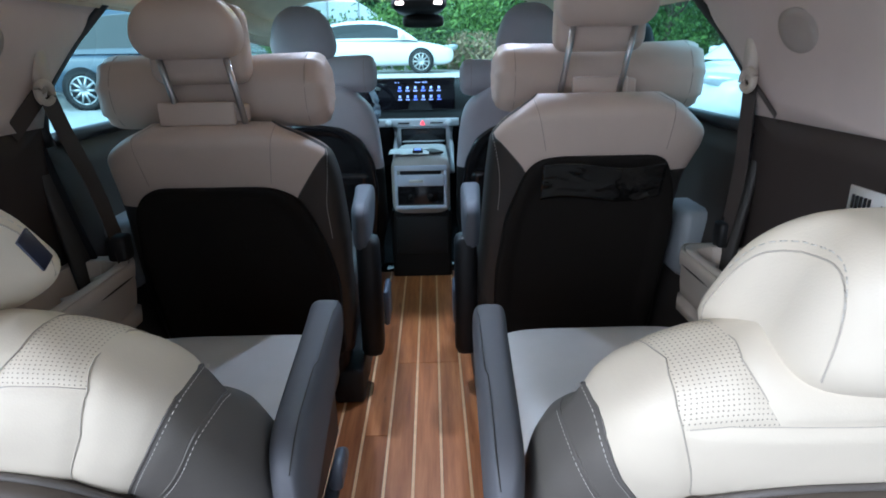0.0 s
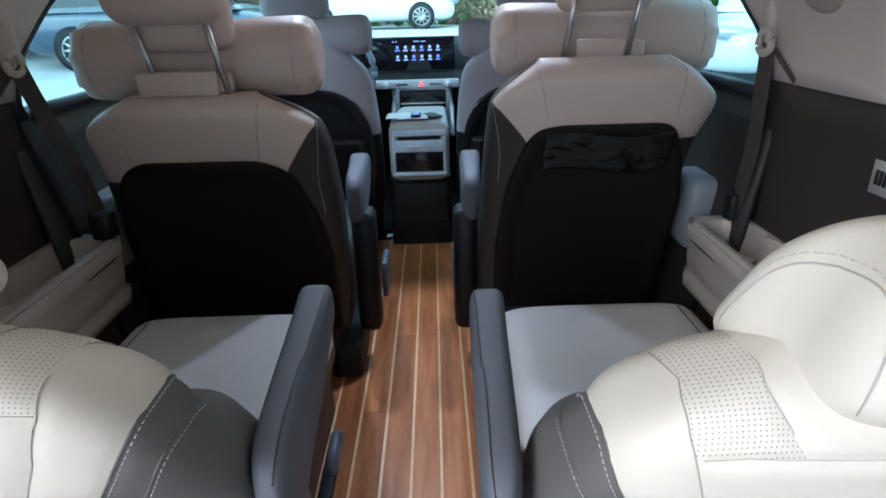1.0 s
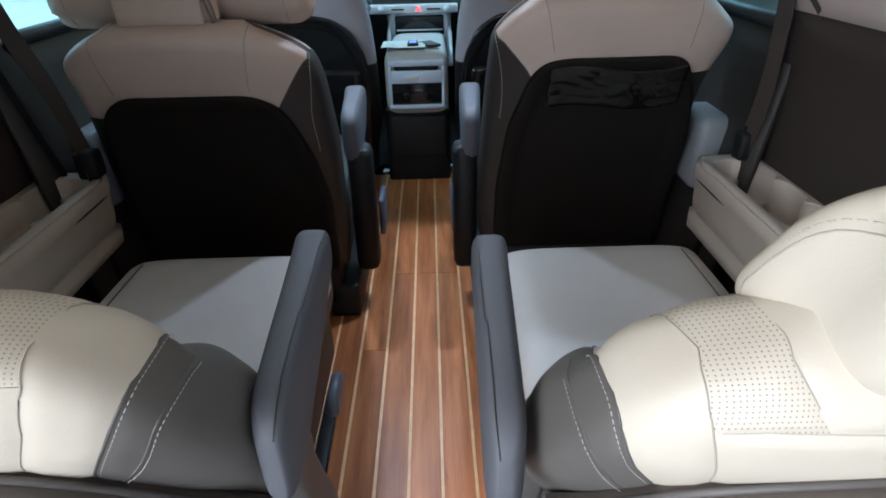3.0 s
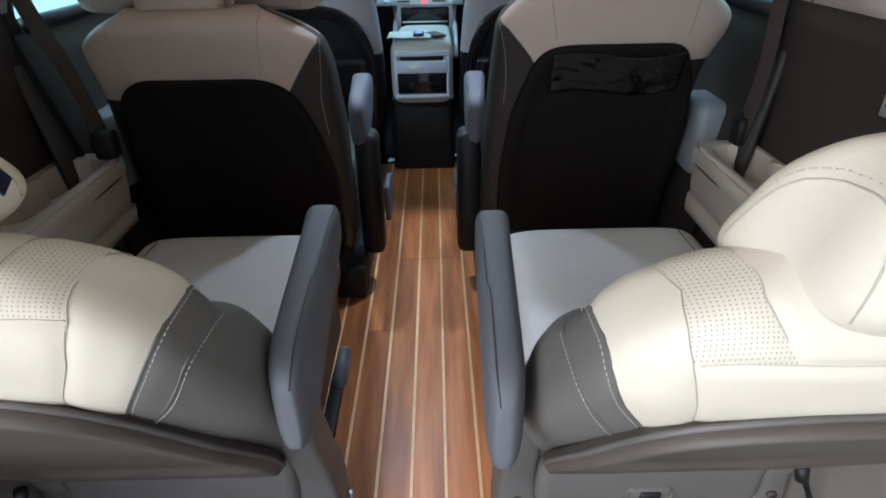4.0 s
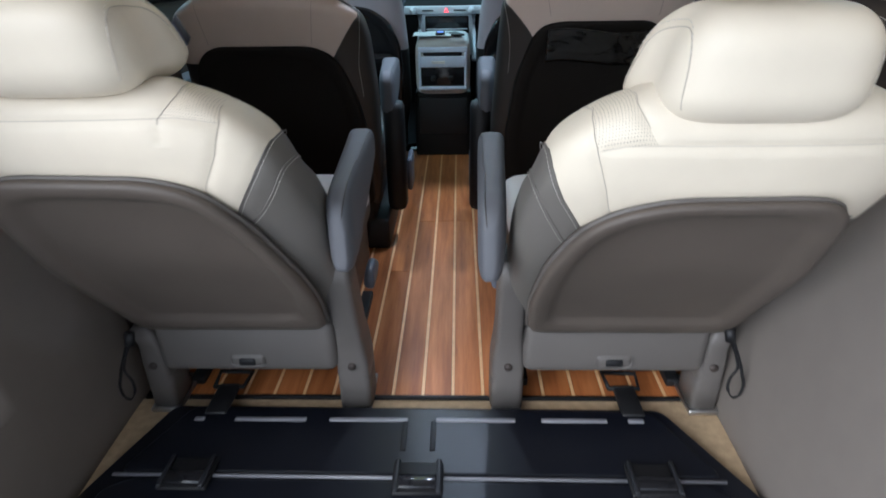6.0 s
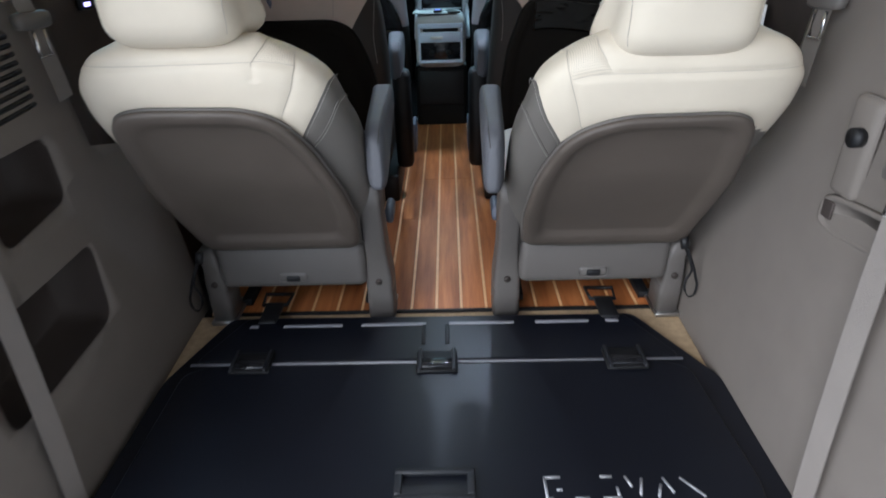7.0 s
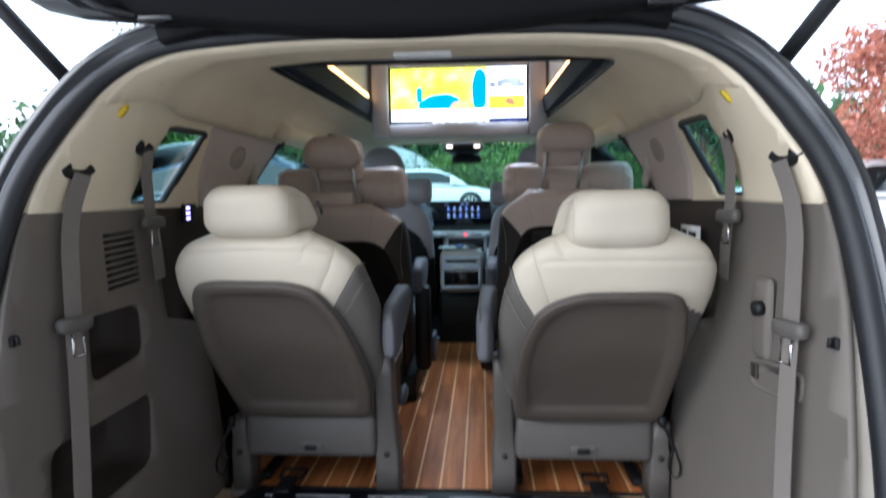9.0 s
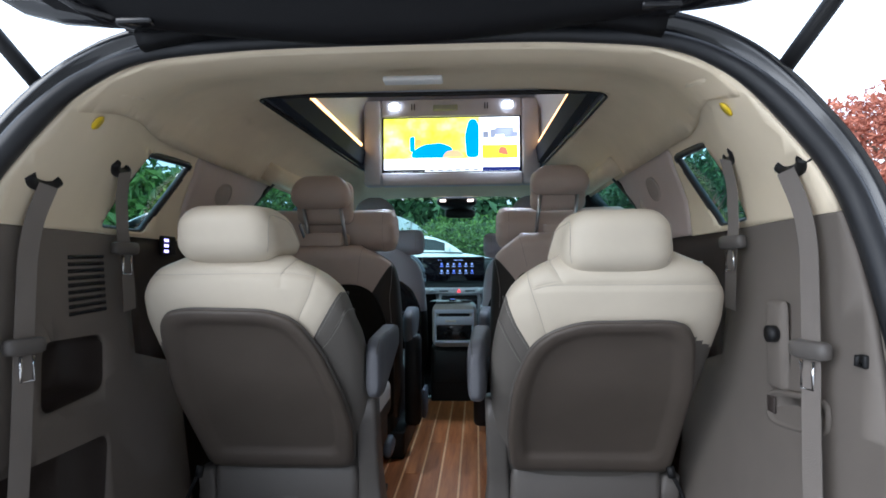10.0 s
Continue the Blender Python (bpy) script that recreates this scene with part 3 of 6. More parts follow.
for x, y in ((-0.395, -0.25), (0.006, -0.256), (0.406, -0.256)):
    lt = part("latch", box(x - 0.044, x + 0.044, y - 0.034, y + 0.034, PT + 0.009, PT + 0.016, 0.004), BLACK, board, "black plastic latch")
    part("latch_tongue", box(x - 0.034, x + 0.034, y - 0.026, y + 0.002, PT + 0.0165, PT + 0.023, 0.003), GLOSSBLACK, lt)
    for sx in (-1, 1):
        part("latch_ear", box(x + sx * 0.036 - 0.004, x + sx * 0.036 + 0.004, y - 0.034, y + 0.034, PT + 0.0165, PT + 0.024, 0.002), RUBBER, lt)
part("handle", join(box(-0.062, 0.074, -0.605, -0.593, PT + 0.010, PT + 0.020, 0.003), box(-0.062, 0.074, -0.552, -0.541, PT + 0.010, PT + 0.020, 0.003), box(-0.062, -0.048, -0.594, -0.551, PT + 0.010, PT + 0.020, 0.003), box(0.060, 0.074, -0.594, -0.551, PT + 0.010, PT + 0.020, 0.003), box(-0.05, 0.062, -0.594, -0.575, PT + 0.010, PT + 0.018, 0.002)), RUBBER, board, "recessed black pull handle")
# worn silver lettering of a maker's mark, as plain strokes
MARK = plain("worn_silver_mark", (0.34, 0.34, 0.36), 0.45, 0.3, var=0.3, scale=90, bump=0)
bx, by = 0.19, -0.578
strokes = []
for k, segs in enumerate(([(0, 0, 0.3, 0), (0, 0, 0, 1), (0, 1, 0.8, 1), (0.5, 0.4, 0.8, 0.4)], [(0, 0, 0.7, 0)], [(0, 0, 0.9, 0), (0.1, 1, 0.7, 1), (0.8, 0.1, 0.8, 0.5)], [(0, 1, 0.2, 0.5), (0.5, 0.1, 0.8, 0.9)], [(0, 0, 0.3, 0.6), (0.5, 0.9, 0.8, 0.2)], [(0, 0.9, 0.9, 0)])):
    for a, b, c, d in segs:
        strokes.append(tube([(bx + (k + a * 0.75) * 0.045, by - 0.022 + b * 0.042, PT + 0.0112), (bx + (k + c * 0.75) * 0.045, by - 0.022 + d * 0.042, PT + 0.0112)], 0.0026, 6, 2, 0.4))
for bm in strokes:
    part("mark_stroke", bm, MARK, board, "worn silver stroke of a mark")
for x in (-0.405, 0.415):
    part("strap_hook", join(box(x - 0.022, x + 0.022, -0.10, -0.012, PT + 0.001, PT + 0.012, 0.004), tube([(x - 0.03, -0.02, 0.03), (x - 0.035, 0.03, 0.03), (x + 0.035, 0.028, 0.03), (x + 0.03, -0.02, 0.03), (x - 0.03, -0.02, 0.03)], 0.005, 6)), BLACK, board, "black wire hook")


# ---------------------------------------------------------------- seats
def backrest_rings(m, rear, thick, wi, wo, z0, z1, top=0.05, n=3.6, marks=(), count=96, rows=60, front=None):
    """Rings of a backrest from bottom to top. marks: (step, table) pairs; the ring's step lies at the width that the table gives."""
    rings = []
    for k in range(rows + 1):
        q = k / rows
        z = z0 + (z1 - z0) * (1 - (1 - q) ** 1.6)
        a, b = smooth_interp(z, wi), smooth_interp(z, wo)
        th = interp(z, thick)
        f = 1.0
        if z > z1 - top:
            f = math.sqrt(max(0.0, 1 - ((z - z1 + top) / top) ** 2))
        if z < z0 + 0.03:
            f = min(f, 0.6 + 0.4 * math.sqrt(max(0.0, 1 - ((z0 + 0.03 - z) / 0.03) ** 2)))
        yc = smooth_interp(z, rear) + th / 2
        hw, c = (a + b) / 2, (a - b) / 2
        keys = [(0, 0.0)]
        for step, table in marks:
            ratio = max(-0.9, min(0.9999, (smooth_interp(z, table) - c) / hw))
            ang = math.acos(math.copysign(abs(ratio) ** (n / 2), ratio))
            keys.append((step, max(ang, keys[-1][1] + 0.004)))
        keys.append((count // 2, math.pi))
        ring = []
        for j in range(count):
            jj = j if j <= count // 2 else count - j
            ang = interp(jj, keys)
            ca, sa = math.cos(ang), math.sin(ang) * (1 if j <= count // 2 else -1)
            u, w = c + hw * math.copysign(abs(ca) ** (2 / n), ca), math.copysign(abs(sa) ** (2 / n), sa)
            ring.append(Vector((m * u, yc + th / 2 * (0.03 + 0.97 * f) * w + (front(u, z) * w if front and w > 0 else 0), z)))
        rings.append(ring)
    return rings


def seam_line(rings, step, za, zb, lift=0.0008, zmax=9.0):
    """A line over the crest of a backrest along one step of its rings."""
    n = len(rings[0])
    mids = [sum((p for p in r), Vector()) / n for r in rings]
    up = [(r[n - step], c) for r, c in zip(rings, mids) if za <= r[0].z <= zmax]
    down = [(r[step], c) for r, c in zip(rings, mids) if zb <= r[0].z <= zmax]
    return [p + (p - c).normalized() * lift for p, c in up + down[::-1]]


def pillow(cx, cy, z0, z1, w, d, n=3.0, lean=0.0, r=0.04, count=48, rows=26, taper=0.0):
    """A soft upright block: rings from bottom to top with round ends."""
    rings = []
    for k in range(rows + 1):
        a = math.pi * k / rows
        q = (1 - math.cos(a)) / 2
        z = z0 + (z1 - z0) * q
        e = min(z - z0, z1 - z, r) / r
        f = math.sqrt(max(0.0, 1 - (1 - e) ** 2))
        ww = w * (1 - taper * q)
        rings.append(oval((cx, cy + lean * (z - z0), z), ((ww - r * 0.8 * (1 - f)), 0, 0), (0, max(0.004, d - r * 0.95 * (1 - f)), 0), n, count))
    return rings


R3 = [(0.0, -0.005), (0.10, -0.03), (0.15, -0.046), (0.215, -0.068), (0.31, -0.135), (0.45, -0.238), (0.595, -0.328), (0.675, -0.357), (0.735, -0.372)]
R3W_IN = [(0.10, 0.195), (0.25, 0.212), (0.40, 0.226), (0.50, 0.226), (0.56, 0.218), (0.61, 0.206), (0.643, 0.195), (0.665, 0.177), (0.686, 0.150), (0.702, 0.118), (0.716, 0.085)]
R3W_OUT = [(0.10, 0.185), (0.25, 0.190), (0.45, 0.200), (0.58, 0.212), (0.64, 0.210), (0.685, 0.182), (0.705, 0.145), (0.716, 0.10)]
R3TH = [(0.1, 0.135), (0.5, 0.150), (0.65, 0.145), (0.74, 0.135)]
# seams of the third row backs by the side on which the aisle lies: width by height, but the cross seam height by width
PIPE3 = {1: [(0.30, 0.03), (0.50, 0.112), (0.558, 0.145), (0.60, 0.172), (0.634, 0.191), (0.65, 0.199), (0.72, 0.215)],
         -1: [(0.30, 0.03), (0.509, 0.142), (0.537, 0.157), (0.575, 0.180), (0.598, 0.190), (0.617, 0.196), (0.634, 0.199), (0.66, 0.205), (0.72, 0.215)]}
SEAM3 = {1: [(0.30, 0.05), (0.583, 0.114), (0.594, 0.118), (0.634, 0.140), (0.669, 0.150), (0.685, 0.148), (0.692, 0.141), (0.72, 0.128)],
         -1: [(0.30, 0.05), (0.539, 0.112), (0.565, 0.127), (0.601, 0.139), (0.640, 0.153), (0.661, 0.159), (0.676, 0.160), (0.684, 0.153), (0.72, 0.137)]}
EDGE3 = {1: [(0.30, 0.088), (0.678, 0.088), (0.70, 0.106), (0.72, 0.112)],
         -1: [(0.30, 0.094), (0.654, 0.094), (0.671, 0.105), (0.685, 0.113), (0.695, 0.118), (0.72, 0.112)]}
CROSS3 = {1: [(-0.3, 0.677), (0.105, 0.680), (0.130, 0.676), (0.153, 0.669), (0.18, 0.66)],
          -1: [(-0.3, 0.655), (0.094, 0.655), (0.127, 0.653), (0.154, 0.645), (0.18, 0.635)]}
SHELL3 = {1: [(0.178, 0.226), (0.190, 0.335), (0.182, 0.42), (0.153, 0.522), (0.114, 0.588), (0.06, 0.608), (-0.10, 0.612), (-0.142, 0.604), (-0.160, 0.575), (-0.176, 0.42), (-0.160, 0.226)],
          -1: [(0.180, 0.226), (0.192, 0.34), (0.184, 0.452), (0.156, 0.530), (0.120, 0.565), (0.06, 0.585), (-0.10, 0.587), (-0.132, 0.577), (-0.150, 0.55), (-0.170, 0.44), (-0.172, 0.226)]}
WING3 = {1: [(0.150, 0.528, -1), (0.170, 0.550, -1), (0.187, 0.575, -1), (0.199, 0.598, -1), (0.2045, 0.607, -1), (0.2065, 0.606, 1), (0.205, 0.600, 1), (0.198, 0.590, 1), (0.185, 0.575, 1)],
         -1: [(0.152, 0.485, -1), (0.168, 0.503, -1), (0.182, 0.527, -1), (0.194, 0.549, -1), (0.205, 0.572, -1), (0.2105, 0.584, -1), (0.211, 0.584, 1), (0.207, 0.578, 1), (0.198, 0.568, 1)]}


def bulge3(u, z):
    """How far the front side bolster of a third row back stands forward."""
    return 0.036 * ease((u - 0.11) / 0.07) * ease((0.600 - z) / 0.06)


def back_point(m, rear, thick, wi, wo, z0, z1, top, n, u, z, face):
    """A point of a backrest's skin at width u and height z, on its rear (-1) or front (1)."""
    a, b = smooth_interp(z, wi), smooth_interp(z, wo)
    th = interp(z, thick)
    f = math.sqrt(max(0.0, 1 - (max(0.0, z - z1 + top) / top) ** 2))
    r = min(1.0, abs((u - (a - b) / 2) / ((a + b) / 2)))
    w = (1 - r ** n) ** (1 / n)
    return Vector((m * u, smooth_interp(z, rear) + th / 2 + face * th / 2 * (0.03 + 0.97 * f) * w + (bulge3(u, z) * w if face > 0 else 0), z))


def slit(bm, m, table):
    """Cuts a skin along a line u(z) seen from behind."""
    for z, u in table:
        bmesh.ops.bisect_plane(bm, geom=bm.verts[:] + bm.edges[:] + bm.faces[:], plane_co=(0, 0, z), plane_no=(0, 0, 1), dist=1e-6)
    for (za, ua), (zb, ub) in zip(table, table[1:]):
        fs = [f for f in bm.faces if za < f.calc_center_median().z < zb]
        es = {e for f in fs for e in f.edges}
        vs = {v for f in fs for v in f.verts}
        bmesh.ops.bisect_plane(bm, geom=list(vs) + list(es) + fs, plane_co=(m * ua, 0, za), plane_no=Vector((m * (ub - ua), 0, zb - za)).cross(Vector((0, 1, 0))), dist=1e-6)


def pick(bm, keep):
    """A copy of the faces that keep(middle) chooses."""
    out = bm.copy()
    bmesh.ops.delete(out, geom=[f for f in out.faces if not keep(f.calc_center_median())], context="FACES")
    return out


def plate(m, outline, rear, gap, dish, parent, material, name, label="", thick=0.012):
    """A shell plate on the back of a seat: outline in (u, z), dished inside."""
    cu = sum(p[0] for p in outline) / len(outline)
    cz = sum(p[1] for p in outline) / len(outline)
    rings = []
    for k, off in ((1.0, -gap - 0.0), (0.997, thick * 0.6), (0.985, thick), (0.94, thick * 1.1), (0.86, thick), (0.825, thick - dish * 0.35), (0.79, thick - dish * 0.8), (0.75, thick - dish), (0.4, thick - dish * 0.9), (0.02, thick - dish * 0.9)):
        rings.append([Vector((m * (cu + (u - cu) * k), smooth_interp(cz + (z - cz) * k, rear) - off, cz + (z - cz) * k)) for u, z in outline])
    return part(name, skin(rings), material, parent, label)


def rear_seat(m, xc, group, lean_back):
    """Third row captain's seat; m: which way the aisle lies."""
    t = thing("captain_seat", "cream and taupe leather captain's seat with grey armrest", "car seat", group, at=(xc, 0, 0))
    shape = (R3, R3TH, R3W_IN, R3W_OUT, 0.13, 0.716)
    rings = backrest_rings(m, *shape, top=0.085, n=3.4, count=128, rows=76, front=bulge3)
    pipe, seam, inset, cross = PIPE3[m], SEAM3[m], EDGE3[m], CROSS3[m]

    def pinch(u, z, face):
        """How deep the cover is drawn in along its seams."""
        d = min(abs(u - interp(z, pipe)), abs(u - interp(z, seam)))
        if face < 0 and u < interp(z, seam):
            d = min(d, abs(z - interp(u, cross)))
        if z > 0.65 and u < 0.13:
            d = min(d, abs(u - interp(z, inset)))
        return 0.0024 * math.exp(-(d / 0.006) ** 2)

    def on(u, z, face):
        q = back_point(m, *shape, 0.085, 3.4, u, z, face)
        q.y -= face * pinch(u, z, face)
        return q

    whole = skin(rings)
    for table in (pipe, seam, inset):
        slit(whole, m, table)
    for (ua, za), (ub, zb) in zip(cross, cross[1:]):
        fs = [f for f in whole.faces if ua < m * f.calc_center_median().x < ub]
        geo = list({v for f in fs for v in f.verts}) + list({e for f in fs for e in f.edges}) + fs
        bmesh.ops.bisect_plane(whole, geom=geo, plane_co=(m * ua, 0, za), plane_no=Vector((m * (ub - ua), 0, zb - za)).cross(Vector((0, 1, 0))), dist=1e-6)
    for v in whole.verts:
        face = -1 if v.co.y < smooth_interp(v.co.z, R3) + interp(v.co.z, R3TH) / 2 else 1
        v.co.y -= face * pinch(m * v.co.x, v.co.z, face)

    def zone(c):
        u, z = m * c.x, c.z
        back = c.y < smooth_interp(z, R3) + interp(z, R3TH) / 2
        if u > interp(z, pipe) or z < 0.30 or (u < -0.12 and z < 0.545 + 0.5 * (u + 0.17)):
            return "wing"
        if u < interp(z, seam) and u > interp(z, inset) and (not back or z > interp(u, cross)):
            return "holes"
        return "bolster" if u > interp(z, seam) else "cream"

    def edge_run(table, za, zb):
        """A line over the crest along u(z), from height za behind to zb in front."""
        up = [on(interp(z, table), z, -1) + Vector((0, -0.0005, 0.0007)) for z in np.linspace(za, 0.715, 70) if interp(z, table) <= smooth_interp(z, R3W_IN)]
        down = [on(interp(z, table), z, 1) + Vector((0, 0.0005, 0.0007)) for z in np.linspace(0.715, zb, 40) if interp(z, table) <= smooth_interp(z, R3W_IN)]
        return up + down

    tilt = []
    tilt.append(part("backrest_cover", pick(whole, lambda c: zone(c) == "cream"), CREAM, t, "cream leather backrest cover"))
    tilt.append(part("perforated_insert", pick(whole, lambda c: zone(c) == "holes"), CREAM_HOLES, t, "perforated cream leather insert"))
    tilt.append(part("bolster", pick(whole, lambda c: zone(c) == "bolster"), CREAM, t))
    tilt.append(part("side_wing", pick(whole, lambda c: zone(c) == "wing"), TAUPE, t, "taupe leather side wing"))
    whole.free()
    tilt.append(part("piping", tube(edge_run(pipe, 0.44, 0.50), 0.0012, 6), PIPING, t, "dark piping"))
    tilt.append(stitches([p + Vector((m * 0.005, -0.0004, 0.0006)) for p in edge_run(pipe, 0.515, 0.60)], t, 0.00035, 0.0032, 0.0022))
    tilt.append(part("seam", tube(edge_run(seam, 0.45, 0.50), 0.0006, 5), SEWN, t))
    tilt.append(part("seam", tube(edge_run(inset, 0.673, 0.50), 0.0005, 5), SEWN, t))
    tilt.append(part("seam", tube([on(u, interp(u, cross), -1) for u in np.linspace(-0.19, 0.150, 60)], 0.0005, 5), SEWN, t))
    wing = curve_points([on(*q) for q in WING3[m]], 6)
    tilt.append(part("piping", tube(wing, 0.0012, 5), TAUPE, t))
    tilt.append(stitches([q + Vector((m * 0.003, -0.0008, -0.002)) for q in wing[:40]], t, 0.00035, 0.0032, 0.0022))
    # shell on the back
    pl = rounded(SHELL3[m], 0.03, 6)
    tilt.append(plate(m, pl, R3, 0.01, 0.013, t, SHELL, "back_shell", "taupe plastic back shell", 0.019))
    tilt.append(part("shell_gap", tube([Vector((m * u, smooth_interp(z, R3) - 0.003, z)) for u, z in pl + pl[:1]], 0.0035, 6), PIPING, t, "dark gap round the shell"))
    # lower cover with pull tab
    low = part("lower_cover", box(*sorted((m * -0.165, m * 0.182)), -0.070, 0.0, 0.108, 0.228, 0.020, 4), GREYPLASTIC, t, "rounded lower cover")
    part("pull_plate", box(m * 0.01 - 0.034, m * 0.01 + 0.034, -0.0735, -0.066, 0.127, 0.153, 0.008, 3), GREYPLASTIC, low)
    part("pull_tab", box(m * 0.01 - 0.016, m * 0.01 + 0.016, -0.078, -0.07, 0.131, 0.147, 0.004), BLACK, low, "black pull tab")
    # seat pan
    cush = []
    for k in range(25):
        y = -0.03 + 0.455 * k / 24
        e = min(1.0, max(0.0, (0.425 - y) / 0.06))
        f = math.sqrt(max(0.0, 1 - (1 - e) ** 2))
        top = 0.345 + 0.012 * math.sin((y + 0.1) * 5) - 0.05 * (1 - f)
        cush.append(oval((0, y, (top + 0.22) / 2), (0.195 - 0.02 * (1 - f), 0, 0), (0, 0, max(0.01, (top - 0.22) / 2)), 5.5, 72))
    part("seat_cushion", skin(cush, keep=lambda i, j, c: abs(c.x) < 0.152 and c.z > 0.26), CUSHION, t, "pale grey leather cushion")
    for s in (-1, 1):
        part("cushion_bolster", skin(cush, keep=lambda i, j, c: 0.152 <= s * c.x and c.z > 0.30), CUSHION, t)
        part("cushion_side", skin(cush, keep=lambda i, j, c: 0.10 <= s * c.x and c.z <= 0.30), SLATE, t, "dark cushion side")
        if s != m:
            part("cushion_seam", tube([(s * 0.152, y, 0.3462 + 0.012 * math.sin((y + 0.1) * 5)) for y in np.linspace(-0.02, 0.36, 20)], 0.0012, 5), PIPING, t)
    part("front_valance", skin(cush, keep=lambda i, j, c: abs(c.x) < 0.152 and c.z <= 0.26), SLATE, t)
    part("waist_pad", skin(pillow(0, 0.055, 0.26, 0.365, 0.115, 0.05, 3, 0, 0.03)), CUSHION, t, "rounded lower back pad")
    part("seat_base", box(-0.17, 0.17, 0.0, 0.36, 0.12, 0.235, 0.02), BLACK, t, "dark seat base")
    # head restraint
    tilt.append(head_rest(t, m, -0.020 if m > 0 else 0.002, -0.290, 0.702 if m > 0 else 0.676, 0.812 if m > 0 else 0.792, 0.104, 0.080, CREAM, rods=False, lean=-0.22, flare=0.36, rise=0.07 if m > 0 else -0.09, slope=0.5))
    tilt += list(tilt[-1].children_recursive)
    turn = Matrix(((1, 0, 0, 0), (0, 1, -math.tan(radians(lean_back)), 0.1 * math.tan(radians(lean_back))), (0, 0, 1, 0), (0, 0, 0, 1)))
    for ob in tilt:
        ob.data.transform(turn)
    # armrest on the aisle side
    ax = m * (0.242 if m > 0 else 0.254)
    arm_rest(t, m, ax, ARMGREY, w=0.0255, y0=-0.222 - (0.03 if m < 0 else 0), y1=0.160 - (0.03 if m < 0 else 0))
    # legs
    for u, w, top in ((0.208, 0.027, 0.40), (-0.185, 0.022, 0.21)):
        lr = [oval((m * u, -0.020, z), (w * k, 0, 0), (0, 0.040, 0), 6, 28) for z, k in ((0.012, 1.22), (0.080, 1.22), (0.083, 1.15), (0.086, 1.15), (0.089, 1.22), (0.12, 1.20), (0.16, 1.02))]
        lr += [oval((m * (u + 0.02 * (z - 0.16)), -0.020 - (z - 0.16) * 0.42, z), (w * 0.95, 0, 0), (0, 0.036, 0), 5, 28) for z in (0.21, 0.28, 0.34, 0.40) if z <= top]
        lg = part("leg", skin(lr), GREYPLASTIC, t, "grey plastic leg cover")
        part("bolt_cover", tube([(m * u, -0.058, 0.118), (m * u, -0.064, 0.118)], 0.008, 12), BROWN, lg, "dark bolt cap")
        part("foot_clip", box(m * u - 0.03, m * u + 0.03, -0.066, 0.05, 0.001, 0.012, 0.003), STEEL, lg, "bright metal foot")
        part("floor_rail", box(m * u * 0.82 - 0.014, m * u * 0.82 + 0.014, 0.02, 0.38, 0.001, 0.02, 0.003), BLACK, t, "black floor rail")
    part("recline_lever", skin([oval((m * 0.222, y, 0.20), (0.011, 0, 0), (0, 0, r), 3, 20) for y, r in ((0.12, 0.012), (0.135, 0.024), (0.185, 0.026), (0.205, 0.012))]), BLUEGREY, t, "blue-grey recline lever")
    part("side_cover", box(*sorted((m * 0.165, m * 0.188)), -0.01, 0.36, 0.13, 0.29, 0.01), BLACK, t, "dark side cover")
    loop = [(0.172, -0.115, 0.222), (0.194, -0.12, 0.172), (0.186, -0.12, 0.142), (0.187, -0.12, 0.118), (0.199, -0.12, 0.098), (0.211, -0.12, 0.104), (0.213, -0.12, 0.128), (0.206, -0.12, 0.150), (0.199, -0.118, 0.172), (0.178, -0.113, 0.222)]
    if m > 0:
        loop = [(-0.008 - x, y, z - 0.012) for x, y, z in loop]
    part("strap_loop", tube(curve_points(loop, 6), 0.0032, 6, 2, 0.5), BLACK, t, "black strap loop")
    part("strap_knot", tube([loop[0], (loop[0][0] - m * -0.004, -0.112, loop[0][2] + 0.024)], 0.009, 10), BLACK, t)
    return t


